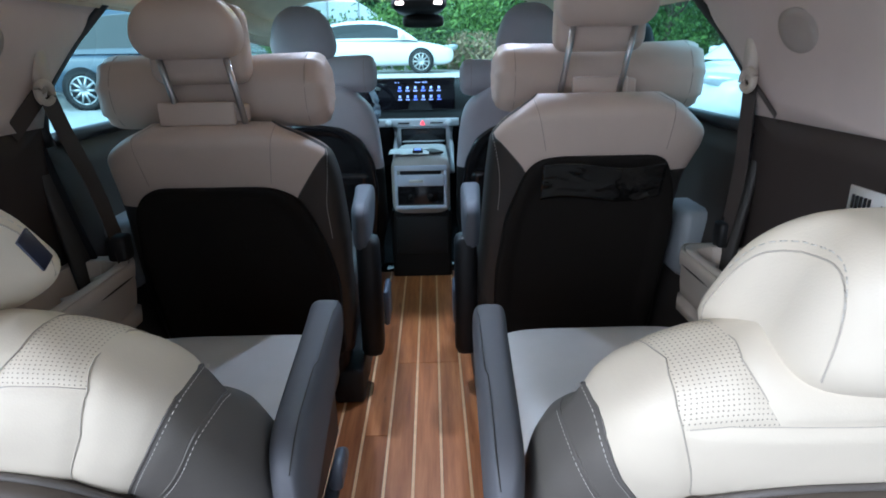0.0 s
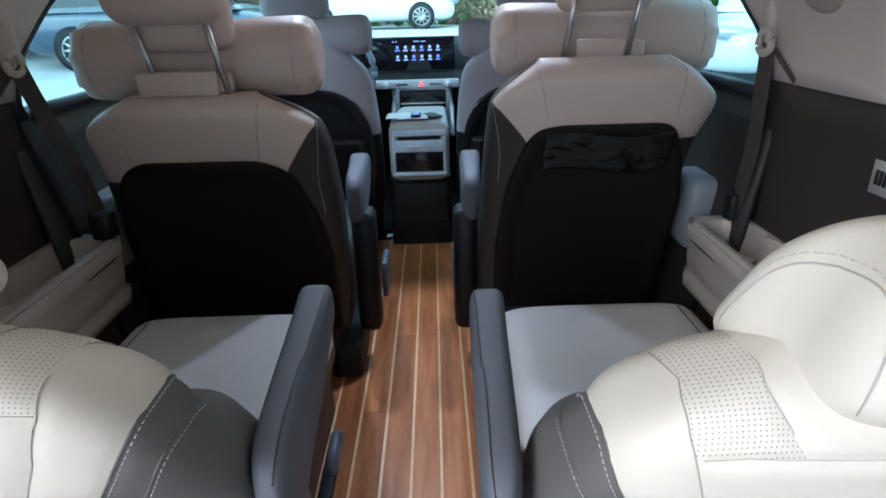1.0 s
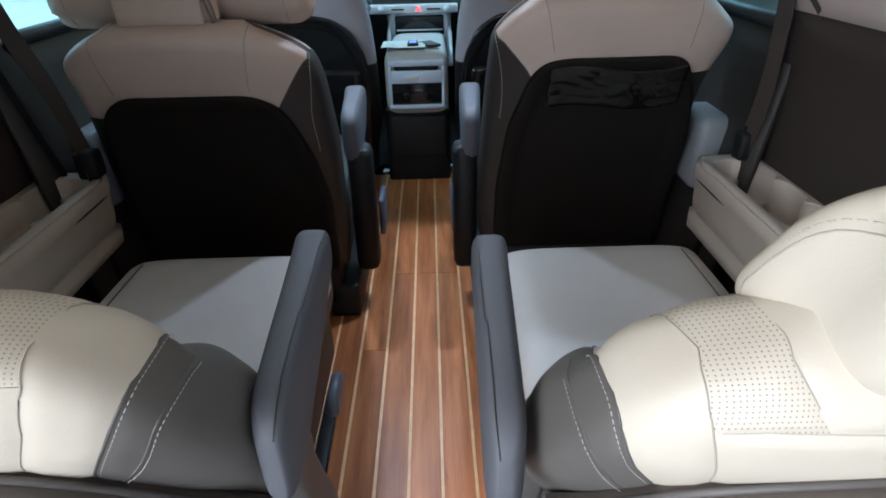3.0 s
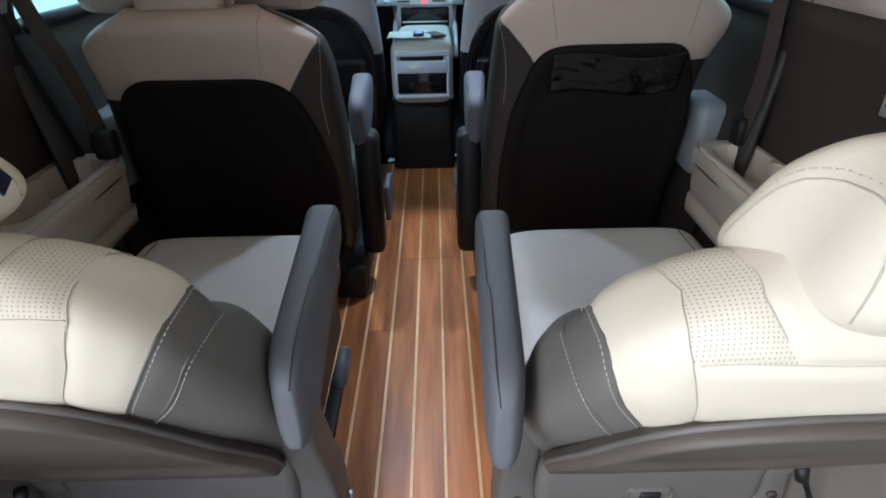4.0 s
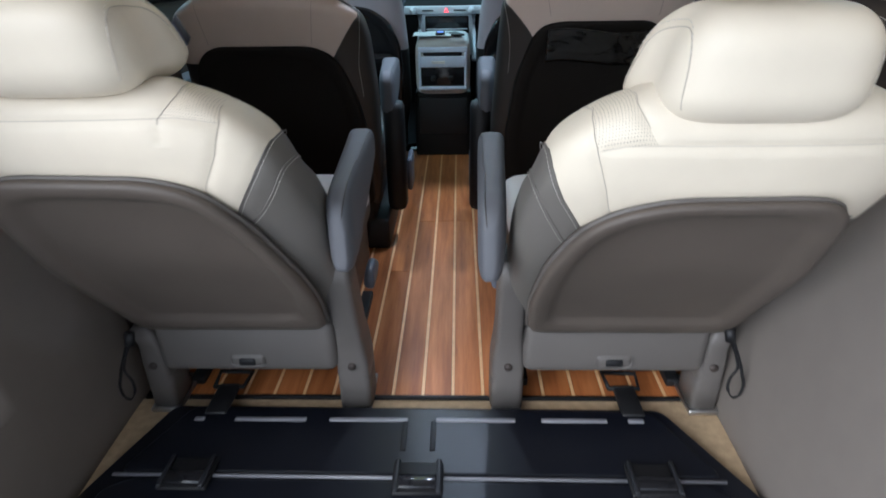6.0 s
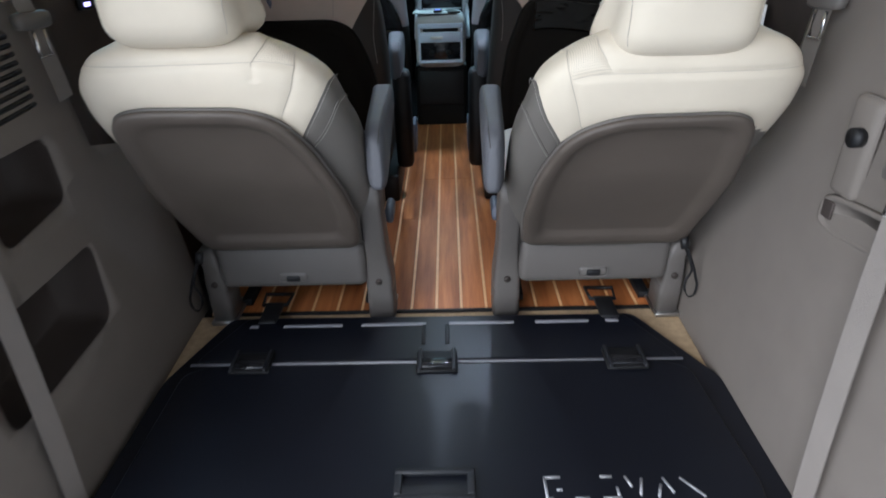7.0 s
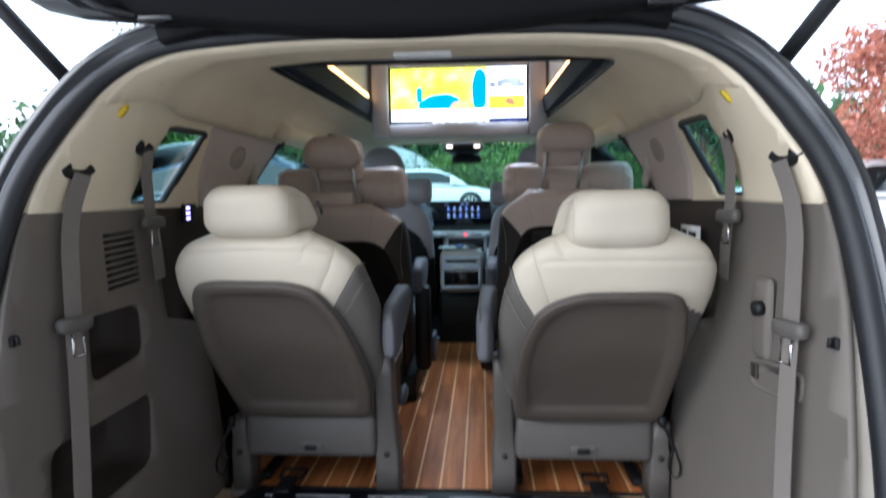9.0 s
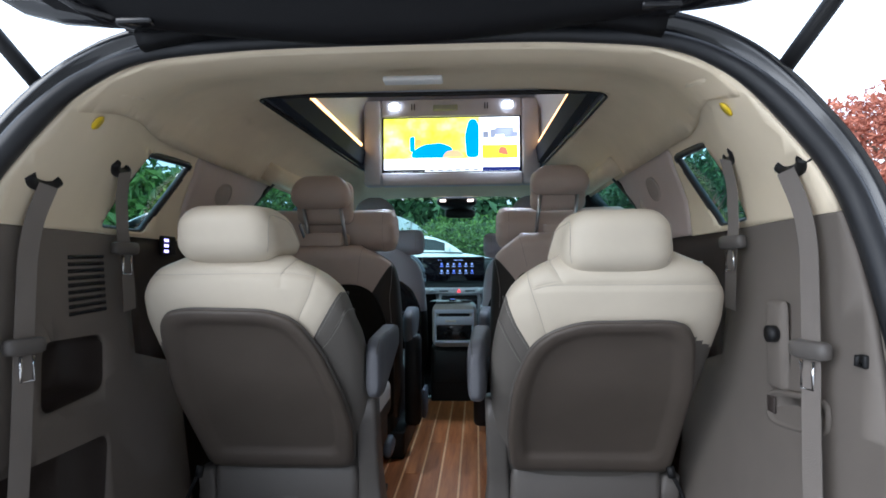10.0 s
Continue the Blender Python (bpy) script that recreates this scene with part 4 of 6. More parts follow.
def head_rest(t, m, x, y, z0, z1, w, d, material, rods=True, lean=-0.12, flare=0.0, taper=0.14, r=0.042, rise=0.0, slope=0.0):
    rings = []
    rows, count = 30, 64
    for k in range(rows + 1):
        q = (1 - math.cos(math.pi * k / rows)) / 2
        z = z0 + (z1 - z0) * q
        e = min(z - z0, z1 - z, r) / r
        f = math.sqrt(max(0.0, 1 - (1 - e) ** 2))
        ww = w * (1.0 - taper * q ** 1.5) - r * 0.85 * (1 - f)
        dd = max(0.003, d * (1 - 0.1 * q) - r * 0.95 * (1 - f))
        c = Vector((x, y + lean * (z - z0), z))
        ring = oval(c, (ww, 0, 0), (0, dd, 0), 3.6, count)
        for p in ring:
            if p.y > c.y:
                p.y = c.y + (p.y - c.y) * (1 + slope * (0.25 - q))
                p.x += (p.x - c.x) * flare * (p.y - c.y) / max(dd, 0.01)
            p.z += rise * (p.y - c.y + dd) * (1 - q)
        rings.append(ring)
    hr = part("headrest", skin(rings), material, t)
    for s in (-1, 1):
        arch = []
        mid_j = 0 if s > 0 else count // 2
        for k in range(25):
            a = math.pi * k / 24
            i = 3 + 0.72 * (rows - 4) * math.sin(a) ** 0.6
            j = mid_j - s * 5.5 * math.cos(a) - s * 1.5
            i0, j0 = int(i), int(math.floor(j))
            fi, fj = i - i0, j - j0
            p = rings[i0][j0 % count].lerp(rings[i0][(j0 + 1) % count], fj).lerp(rings[i0 + 1][j0 % count].lerp(rings[i0 + 1][(j0 + 1) % count], fj), fi)
            arch.append(p + (p - Vector((x, y + lean * (p.z - z0), p.z))).normalized() * 0.0005)
        if material is CREAM:
            part("headrest_seam", tube(arch, 0.0007, 5), SEWN, hr)
            stitches([p + Vector((s * 0.0006, 0, 0.007)) for p in arch[4:-4]], hr, 0.0004)
    if rods:
        for s in (-1, 1):
            part("headrest_rod", tube([(x + s * 0.062, y + 0.008, z0 - 0.115), (x + s * 0.058, y + 0.002, z0 + 0.03)], 0.0065, 10), CHROME, hr, "chrome rod")
    return hr


def arm_rest(t, m, x, material, y0=-0.225, y1=0.155, z=0.535, w=0.028):
    rings = []
    for k in range(49):
        q = k / 48
        y = y0 + (y1 - y0) * (1 - math.cos(math.pi * q)) / 2
        e = min(y - y0, y1 - y, 0.045) / 0.045
        f = math.sqrt(max(0.0, 1 - (1 - e) ** 2))
        h = interp(y, [(y0, 0.060), (y0 + 0.08, 0.066), (y0 + 0.2, 0.052), (y1 - 0.05, 0.034), (y1, 0.03)])
        top = z + 0.004 * math.sin(q * 3) - 0.035 * max(0, 0.25 - q) * 4 * 0.35
        hh = max(0.004, h - 0.026 * (1 - f))
        rings.append(oval((x - m * 0.022 * (q - 0.3), y, top - h), (w * (0.72 + 0.32 * q) - 0.013 * (1 - f), 0, 0), (0, 0, hh), 3.8, 44))
    ob = part("armrest", skin(rings), material, t, "padded grey leather armrest")
    pts = [max(r, key=lambda p: p.z + 0.6 * p.x * m) for r in rings[2:-2]]
    part("armrest_seam", tube([p + Vector((m * 0.0005, 0, 0.0005)) for p in pts], 0.0008, 5), SLATE, ob)
    return ob


SEATS3 = "third row captain's seats"
rear_seat(1, -0.340, SEATS3, -0.6)
rear_seat(-1, 0.380, SEATS3, 2.4)

# second row backs by the side on which the aisle lies: the rear face, its wing seam, the half widths and the panel
R2 = {1: [(0.0, 0.69), (0.12, 0.655), (0.30, 0.60), (0.55, 0.522), (0.63, 0.494), (0.70, 0.462), (0.76, 0.435), (0.80, 0.42)],
      -1: [(0.0, 0.74), (0.12, 0.705), (0.30, 0.655), (0.55, 0.573), (0.63, 0.545), (0.70, 0.515), (0.76, 0.495), (0.81, 0.485)]}
WING2 = {1: [(0.10, 0.15), (0.58, 0.135), (0.61, 0.154), (0.66, 0.188), (0.70, 0.217), (0.715, 0.24), (0.73, 0.30)],
         -1: [(0.10, 0.15), (0.60, 0.125), (0.647, 0.146), (0.69, 0.182), (0.725, 0.214), (0.745, 0.30)]}
R2W_IN = {1: [(0.1, 0.21), (0.25, 0.228), (0.50, 0.240), (0.65, 0.234), (0.70, 0.224), (0.725, 0.192), (0.75, 0.145), (0.765, 0.11)],
          -1: [(0.1, 0.21), (0.27, 0.234), (0.43, 0.232), (0.645, 0.223), (0.72, 0.218), (0.75, 0.195), (0.78, 0.155), (0.805, 0.12)]}
R2W_OUT = {1: [(0.1, 0.25), (0.35, 0.262), (0.475, 0.248), (0.587, 0.236), (0.66, 0.232), (0.70, 0.227), (0.73, 0.190), (0.755, 0.14), (0.765, 0.11)],
           -1: [(0.1, 0.23), (0.414, 0.232), (0.55, 0.214), (0.627, 0.216), (0.70, 0.236), (0.731, 0.234), (0.76, 0.20), (0.794, 0.16), (0.805, 0.12)]}
PANEL2 = {1: [(0.205, 0.16), (0.215, 0.388), (0.197, 0.495), (0.175, 0.564), (0.154, 0.608), (0.12, 0.628), (0.09, 0.635), (-0.13, 0.636), (-0.165, 0.618), (-0.192, 0.58), (-0.215, 0.45), (-0.22, 0.16)],
          -1: [(0.195, 0.16), (0.197, 0.382), (0.182, 0.534), (0.146, 0.645), (0.121, 0.672), (0.08, 0.680), (-0.125, 0.680), (-0.152, 0.668), (-0.180, 0.61), (-0.203, 0.50), (-0.205, 0.16)]}
R2TH = [(0.1, 0.16), (0.6, 0.15), (0.8, 0.13)]


def neck_roll(parent_name, x0, x1, y, z, r, material, label, group, tab=None):
    t = thing(parent_name, label, "cushion", group)
    rings = []
    n = 44
    for k in range(n + 1):
        q = k / n
        x = x0 + (x1 - x0) * q
        e = min(q, 1 - q) * abs(x1 - x0) / 0.05
        f = math.sqrt(max(0.0, 1 - max(0.0, 1 - e) ** 2.6))
        waist = 1 - 0.13 * math.exp(-((q - 0.5) / 0.16) ** 2)
        ring = oval((x, y, z), (0, r * waist * (0.55 + 0.45 * f), 0), (0, 0, r * waist * (0.55 + 0.45 * f)), 2.1, 40)
        c = Vector((x, y, z))
        ring = [c + (p - c) * (1 + 0.10 * math.exp(-e * 1.8) * math.sin(j * 2 * math.pi * 9 / 40 + 0.8 * math.sin(j))) for j, p in enumerate(ring)]
        rings.append(ring)
    for s, i in ((1, -1), (-1, 0)):
        c = sum(rings[i], Vector()) / len(rings[i])
        inner = [c + (p - c) * 0.35 - Vector(((x1 - x0) / abs(x1 - x0) * s * 0.012, 0, 0)) for p in rings[i]]
        (rings.append if i == -1 else lambda v: rings.insert(0, v))(inner)
    part("roll", skin(rings), material, t)
    for q in (0.09, 0.91):
        x = x0 + (x1 - x0) * q
        part("roll_seam", tube(oval((x, y, z), (0, r * 1.001, 0), (0, 0, r * 1.001), 2.1, 60), 0.0007, 5), STITCHBEIGE, t)
    if tab:
        ta, tb, tz = tab
        part("strap", box(ta, tb, y - r - 0.040, y - r - 0.030, tz, tz + 0.045, 0.004), material, t, "leather strap tab")
        part("strap_end", box(ta + 0.01, tb + 0.022, y - r - 0.028, y - r - 0.006, tz + 0.004, tz + 0.040, 0.006), material, t)
    return t


def middle_seat(m, xc, group, film, zb, z1, head):
    t = thing("captain_seat", "beige and dark leather captain's seat with chrome-rod headrest", "car seat", group, at=(xc, 0, 0))
    rear = R2[m]
    rings = backrest_rings(m, rear, R2TH, R2W_IN[m], R2W_OUT[m], 0.14, z1, top=0.05, n=4.0, marks=((14, WING2[m]), (24, [(0.5, 0.085), (zb, 0.104), (0.8, 0.135)]), (39, [(0.5, -0.14), (0.8, -0.15)])))
    n = len(rings[0])

    def zone(j, c):
        jj = j + 0.5 if j < n / 2 else n - j - 0.5
        if jj < 14:
            return "wing"
        return "top" if c.z > zb - 0.04 else "wing"

    part("backrest_cover", skin(rings, keep=lambda i, j, c: zone(j, c) == "top"), BEIGE, t, "beige leather backrest cover")
    part("side_wing", skin(rings, keep=lambda i, j, c: zone(j, c) == "wing"), SLATE, t, "dark leather side wing")
    part("top_cap", skin([rings[-1], oval(sum(rings[-1], Vector()) / len(rings[-1]), (0.01, 0, 0), (0, 0.001, 0), 2, len(rings[-1]))]), BEIGE, t)
    part("cover_seam", tube([p for p in seam_line(rings, 14, zb - 0.03, 0.5, 0.0004)], 0.0012, 5), PIPING, t)
    stitches(seam_line(rings, 8, zb - 0.14, 0.6, 0.001)[:26], t)
    for step in (24, 39):
        part("cover_seam", tube(seam_line(rings, step, zb + 0.004, 0.70, 0.0001), 0.0007, 5), STITCHBEIGE, t)
    pl = rounded(PANEL2[m], 0.025, 6)
    shell = plate(m, pl, rear, 0.012, 0.006, t, DARKSHELL, "back_shell", "near black back panel")
    if film:
        bm = bmesh.new()
        nu, nv = 40, 16
        grid = []
        for a in range(nu + 1):
            row = []
            for b in range(nv + 1):
                u, z = -0.150 + 0.262 * a / nu, zb - 0.100 + 0.080 * b / nv
                w = 0.006 * noise.noise(Vector((u * 14, z * 50, 3))) + 0.0028 * noise.noise(Vector((u * 45, z * 150, 9)))
                row.append(bm.verts.new((-u, smooth_interp(z, rear) - 0.0165 - abs(w), z + 0.006 * math.sin(u * 25))))
            grid.append(row)
        for a in range(nu):
            for b in range(nv):
                bm.faces.new((grid[a][b], grid[a + 1][b], grid[a + 1][b + 1], grid[a][b + 1]))
        part("clear_wrap", bm, FILM, t, "crinkled glossy plastic wrap", solid=0.001)
    cush = [oval((0, y, 0.26), (0.22, 0, 0), (0, 0, 0.07), 5, 40) for y in np.linspace(0.68, 1.18, 8)]
    part("seat_cushion", skin(cush), SLATE, t)
    part("seat_base", box(-0.20, 0.20, 0.66, 1.12, 0.03, 0.20, 0.02), BLACK, t, "dark seat base")
    hx, hy, h0, h1 = head
    hr = head_rest(t, m, hx, hy, h0, h1, 0.104, 0.050, BEIGE, rods=False, lean=-0.05, taper=0.2, r=0.05)
    part("headrest_front", skin(pillow(hx, hy + 0.053, h0 - 0.048, h1 - 0.012, 0.094, 0.036, 4, -0.05, 0.03)), BEIGE, hr, "recessed lower face of the headrest")
    for sx in (-1, 1):
        part("headrest_rod", tube([(hx + sx * 0.062 + 0.018 * m, hy + 0.03, h0 - 0.14), (hx + sx * 0.062, hy - 0.005, h0 + 0.02)], 0.0062, 10), STEEL, hr, "grey steel rod")
    arm_rest(t, m, m * 0.246, ARMGREY, 0.72, 1.02, 0.525, 0.030)
    part("arm_hinge", box(*sorted((m * 0.232, m * 0.292)), 0.72, 0.80, 0.10, 0.44, 0.02), BLACK, t, "dark armrest hinge")
    part("hinge_trim", box(*sorted((m * 0.270, m * 0.288)), 1.0, 1.12, 0.06, 0.18, 0.008), BLUEGREY, t, "bright blue-grey hinge trim")
    part("leg", box(*sorted((m * 0.16, m * 0.24)), 0.66, 1.1, 0.0, 0.10, 0.01), BLACK, t)
    part("leg", box(*sorted((m * -0.24, m * -0.16)), 0.66, 1.1, 0.0, 0.10, 0.01), BLACK, t)
    part("side_knob", tube([(m * -0.24, 0.70, 0.40), (m * -0.275, 0.70, 0.40)], 0.035, 20), BLACK, t, "black side knob")
    return t


SEATS2 = "second row captain's seats"
middle_seat(1, -0.378, SEATS2, False, 0.635, 0.766, (-0.008, 0.460, 0.886, 0.995))
middle_seat(-1, 0.402, SEATS2, True, 0.680, 0.806, (0.008, 0.549, 0.934, 1.034))
neck_roll("neck_roll", -0.618, -0.150, 0.585, 0.820, 0.074, BEIGE, "beige leather neck roll strapped to a headrest", "neck rolls", (-0.470, -0.322, 0.762))
neck_roll("neck_roll", 0.199, 0.668, 0.690, 0.831, 0.074, BEIGE, "beige leather neck roll strapped to a headrest", "neck rolls", (0.357, 0.474, 0.792))

RFW = [(0.1, 0.225), (0.25, 0.256), (0.45, 0.254), (0.60, 0.243), (0.66, 0.234), (0.70, 0.222), (0.72, 0.206), (0.75, 0.174), (0.775, 0.145), (0.79, 0.12)]
RF = [(0.0, 1.57), (0.3, 1.52), (0.6, 1.48), (0.76, 1.43), (0.8, 1.42)]


def front_seat(m, xc, group):
    t = thing("front_seat", "grey leather front seat with black back panel", "car seat", group, at=(xc, 0, 0))
    rings = backrest_rings(m, RF, R2TH, RFW, RFW, 0.05, 0.80, top=0.045, n=4.0, count=48, rows=40)
    part("backrest_cover", skin(rings, keep=lambda i, j, c: c.z > 0.46), FRONTGREY, t, "grey leather backrest cover")
    part("backrest", skin(rings, keep=lambda i, j, c: c.z <= 0.46), BLACK, t, "black lower backrest")
    arch = rounded([(0.21, 0.08), (0.236, 0.40), (0.224, 0.50), (0.185, 0.585), (0.12, 0.632), (0.04, 0.645), (-0.04, 0.645), (-0.12, 0.632), (-0.185, 0.585), (-0.224, 0.50), (-0.236, 0.40), (-0.21, 0.08)], 0.03, 5)
    plate(m, arch, RF, 0.03, 0.006, t, GLOSSBLACK, "back_panel", "glossy black arched back panel")
    part("top_cap", skin([rings[-1], oval(sum(rings[-1], Vector()) / len(rings[-1]), (0.01, 0, 0), (0, 0.001, 0), 2, len(rings[-1]))]), FRONTGREY, t)
    part("map_pocket", skin([oval((0, smooth_interp(z, RF) - 0.008, z), (w, 0, 0), (0, 0.018, 0), 4, 24) for z, w in ((0.1, 0.16), (0.12, 0.19), (0.44, 0.205), (0.46, 0.19))]), GLOSSBLACK, t, "dark map pocket")
    part("seat_base", box(-0.2, 0.2, 1.46, 2.0, -0.09, 0.2, 0.03), BLACK, t)
    head_rest(t, m, 0.0, 1.49, 0.862, 1.045, 0.122, 0.055, FRONTGREY, taper=0.36, r=0.07)
    return t


front_seat(1, -0.385, "front seats")
front_seat(-1, 0.405, "front seats")
neck_roll("neck_roll", -0.56, -0.138, 1.50, 0.818, 0.064, FRONTGREY, "grey leather neck roll on a front seat", "neck rolls")
neck_roll("neck_roll", 0.163, 0.58, 1.50, 0.798, 0.062, FRONTGREY, "grey leather neck roll on a front seat", "neck rolls")

# ---------------------------------------------------------------- console and dashboard
SCREEN = plain("black_display_glass", (0.006, 0.006, 0.009), 0.08, bump=0)
ICON = glow("blue_icon_glow", (0.18, 0.28, 1.0), 0.6)
ICONW = glow("white_icon_glow", (0.40, 0.52, 1.0), 0.45)
REDGLOW = glow("red_symbol_glow", (1.0, 0.05, 0.06), 1.6)
# silver trim with the blue of reflected sky put into its base colour
SKYSILVER = plain("sky_tinted_silver_trim", (0.68, 0.76, 0.92), 0.25, 0.1, bump=0, var=0.03)
console = thing("centre_console", "silver and dark plastic centre console with rear vents", "console")
cr = []
for y, top, w in ((1.54, 0.478, 0.104), (1.547, 0.492, 0.112), (1.565, 0.503, 0.115), (1.685, 0.508, 0.115), (2.1, 0.47, 0.115), (2.45, 0.42, 0.12)):
    cr.append(oval((0.01, y, (top + 0.285) / 2), (w, 0, 0), (0, 0, (top - 0.285) / 2), 7, 32))
part("console_body", skin(cr), plain("pale_grey_console_plastic", (0.50, 0.49, 0.49), 0.4, bump=0.05), console)
part("console_foot", box(-0.115, 0.130, 1.585, 2.45, -0.09, 0.286, 0.015), BLACK, console, "dark lower console")
part("foot_frame", join(box(-0.095, 0.112, 1.578, 1.588, 0.10, 0.26, 0.004)), RUBBER, console)
fr = part("rear_bezel", join(box(-0.092, 0.112, 1.529, 1.543, 0.455, 0.476, 0.004), box(-0.092, -0.080, 1.529, 1.543, 0.310, 0.456, 0.004), box(0.100, 0.112, 1.529, 1.543, 0.310, 0.456, 0.004), box(-0.092, 0.112, 1.525, 1.543, 0.303, 0.318, 0.004)), SKYSILVER, console, "satin silver bezel")
part("vent_slot", box(-0.07, 0.09, 1.534, 1.545, 0.440, 0.457, 0.006), BLACK, fr, "black vent slot")
part("climate_strip", box(-0.081, 0.101, 1.525, 1.543, 0.396, 0.440, 0.003), SKYSILVER, fr, "pale silver strip with a label")
part("socket_panel", box(-0.081, 0.101, 1.535, 1.545, 0.317, 0.396, 0.003), GLOSSBLACK, fr, "gloss black socket panel")
part("strip_label", box(-0.035, 0.02, 1.5235, 1.5252, 0.411, 0.422), LABEL, fr)
for x in (-0.03, 0.045):
    part("socket", tube([(x, 1.532, 0.35), (x, 1.537, 0.35)], 0.012, 16), BLACK, fr)
gadget = thing("key_fob", "black key fob lying on the console", "key fob")
part("fob_body", box(-0.02, 0.02, 1.585, 1.655, 0.5085, 0.524, 0.006), BLACK, gadget)
part("fob_screen", box(-0.012, 0.012, 1.6, 1.63, 0.5242, 0.5255), ICON, gadget)
gadget = thing("phone", "dark grey phone lying on the console", "phone")
bm = box(-0.024, 0.024, -0.045, 0.045, 0, 0.009, 0.003)
bmesh.ops.transform(bm, matrix=pose(0.062, 1.635, 0.5085, 0, 0, 25), verts=bm.verts)
part("phone_body", bm, BROWN, gadget)
wrap = bmesh.new()
bmesh.ops.create_grid(wrap, x_segments=24, y_segments=16, size=0.5, matrix=Matrix.Translation((-0.035, 1.635, 0.513)) @ Matrix.Diagonal((0.16, 0.14, 1, 1)))
for v in wrap.verts:
    v.co.z += 0.006 * abs(noise.noise(v.co * 40)) - 0.06 * max(0, -0.10 - v.co.x) * 3
tagged(part("plastic_sheet", wrap, WHITEPLASTIC, solid=0.001), "crumpled white plastic sheet on the console", "plastic sheet")

dash = thing("dashboard", "dark dashboard with a wide touch screen and silver button row", "dashboard")
dr = []
for x in np.linspace(-0.70, 0.70, 29):
    dr.append([Vector((x, y + 0.03 * (x / 0.7) ** 2, z)) for y, z in ((2.49, 0.30), (2.46, 0.48), (2.44, 0.505), (2.44, 0.56), (2.48, 0.575), (2.49, 0.60), (2.51, 0.70), (2.57, 0.745), (3.0, 0.70), (3.05, 0.3))])
part("dash_body", skin(dr, loop=True), BLACK, dash)
part("dash_top", skin([[Vector((x, y + 0.03 * (x / 0.7) ** 2, z)) for y, z in ((2.58, 0.752), (2.6, 0.75), (3.0, 0.705))] for x in np.linspace(-0.69, 0.69, 20)], loop=False, cap=False), COOLGREY, dash, "pale dash top", solid=0.006)
scr = part("display", box(-0.238, 0.182, 2.435, 2.45, 0.598, 0.762, 0.006), SCREEN, dash, "black touch screen")
for r in range(2):
    for c in range(6):
        x, z = -0.105 + c * 0.0405, 0.705 - r * 0.045
        part("icon", join(box(x - 0.006, x + 0.006, 2.4328, 2.4346, z + 0.001, z + 0.014), box(x - 0.011, x + 0.011, 2.4328, 2.4346, z - 0.010, z - 0.005)), ICONW if (r + c) % 3 else ICON, scr, "glowing icon")
for x, w in ((-0.125, 0.004), (-0.11, 0.003), (-0.01, 0.014), (0.025, 0.013)):
    part("status_mark", box(x - w, x + w, 2.4328, 2.4346, 0.737, 0.741), ICONW, scr)
part("display_wing", box(-0.66, -0.23, 2.44, 2.455, 0.60, 0.762, 0.006), SCREEN, dash, "black instrument screen")
row = part("button_strip", box(-0.235, 0.200, 2.412, 2.45, 0.515, 0.556, 0.006), SILVER, dash, "silver button row")
part("hazard_button", skin([[Vector((0.01 + 0.015 * math.sin(a), y, 0.534 + 0.015 * math.cos(a))) for a in (0, 2.244, 4.189)] for y in (2.4112, 2.4085)]), REDGLOW, row, "red hazard triangle")
for x in (-0.17, 0.145):
    part("knob", tube([(x, 2.412, 0.535), (x, 2.385, 0.535)], 0.017, 18), SILVER, row, "silver knob")
for x0, x1 in ((-0.12, -0.06), (0.05, 0.115)):
    part("button_bar", box(x0, x1, 2.41, 2.4125, 0.531, 0.538), BLACK, row)
for x in (-0.135, 0.158):
    part("stack_edge", tube([(x, 2.435, 0.515), (x - 0.0, 2.4, 0.42), (x, 2.27, 0.30)], 0.013, 8, 4), SILVER, dash, "silver stack edge")
part("stack_panel", box(-0.140, 0.165, 2.432, 2.455, 0.30, 0.515, 0.006), SILVER, dash, "pale silver stack surround")
part("climate_panel", box(-0.108, 0.132, 2.425, 2.45, 0.412, 0.505, 0.008), GLOSSBLACK, dash, "gloss black climate panel")
part("climate_line", box(-0.10, 0.125, 2.418, 2.426, 0.435, 0.441), SILVER, dash)
part("tray", box(-0.108, 0.132, 2.40, 2.45, 0.30, 0.392, 0.01), BLACK, dash, "dark tray")
# orange reflection on the stack, drawn as a small glowing bar
part("tray_light", box(0.06, 0.125, 2.426, 2.431, 0.396, 0.404), glow("amber_reflection", (1.0, 0.45, 0.15), 2.5), dash, "glowing bar standing in for an orange reflection")
wheel = thing("steering_wheel", "grey steering wheel wrapped in clear plastic", "steering wheel")
wp = [Vector((-0.385 + 0.18 * math.cos(a), 2.21 + 0.07 * math.sin(a), 0.62 + 0.165 * math.sin(a))) for a in np.linspace(0, 2 * math.pi, 49)]
part("rim", tube(wp, 0.016, 10), BLUEGREY, wheel)
part("hub", skin([oval((-0.385, 2.21 + d, 0.62), (r, 0, 0), (0, 0, r * 0.8), 3, 24) for d, r in ((-0.01, 0.05), (0.0, 0.06), (0.05, 0.05))]), BLACK, wheel)
part("spoke", box(-0.55, -0.22, 2.215, 2.235, 0.605, 0.635, 0.006), BLUEGREY, wheel)
part("column", tube([(-0.385, 2.24, 0.61), (-0.385, 2.49, 0.55)], 0.045, 14), BLACK, wheel)

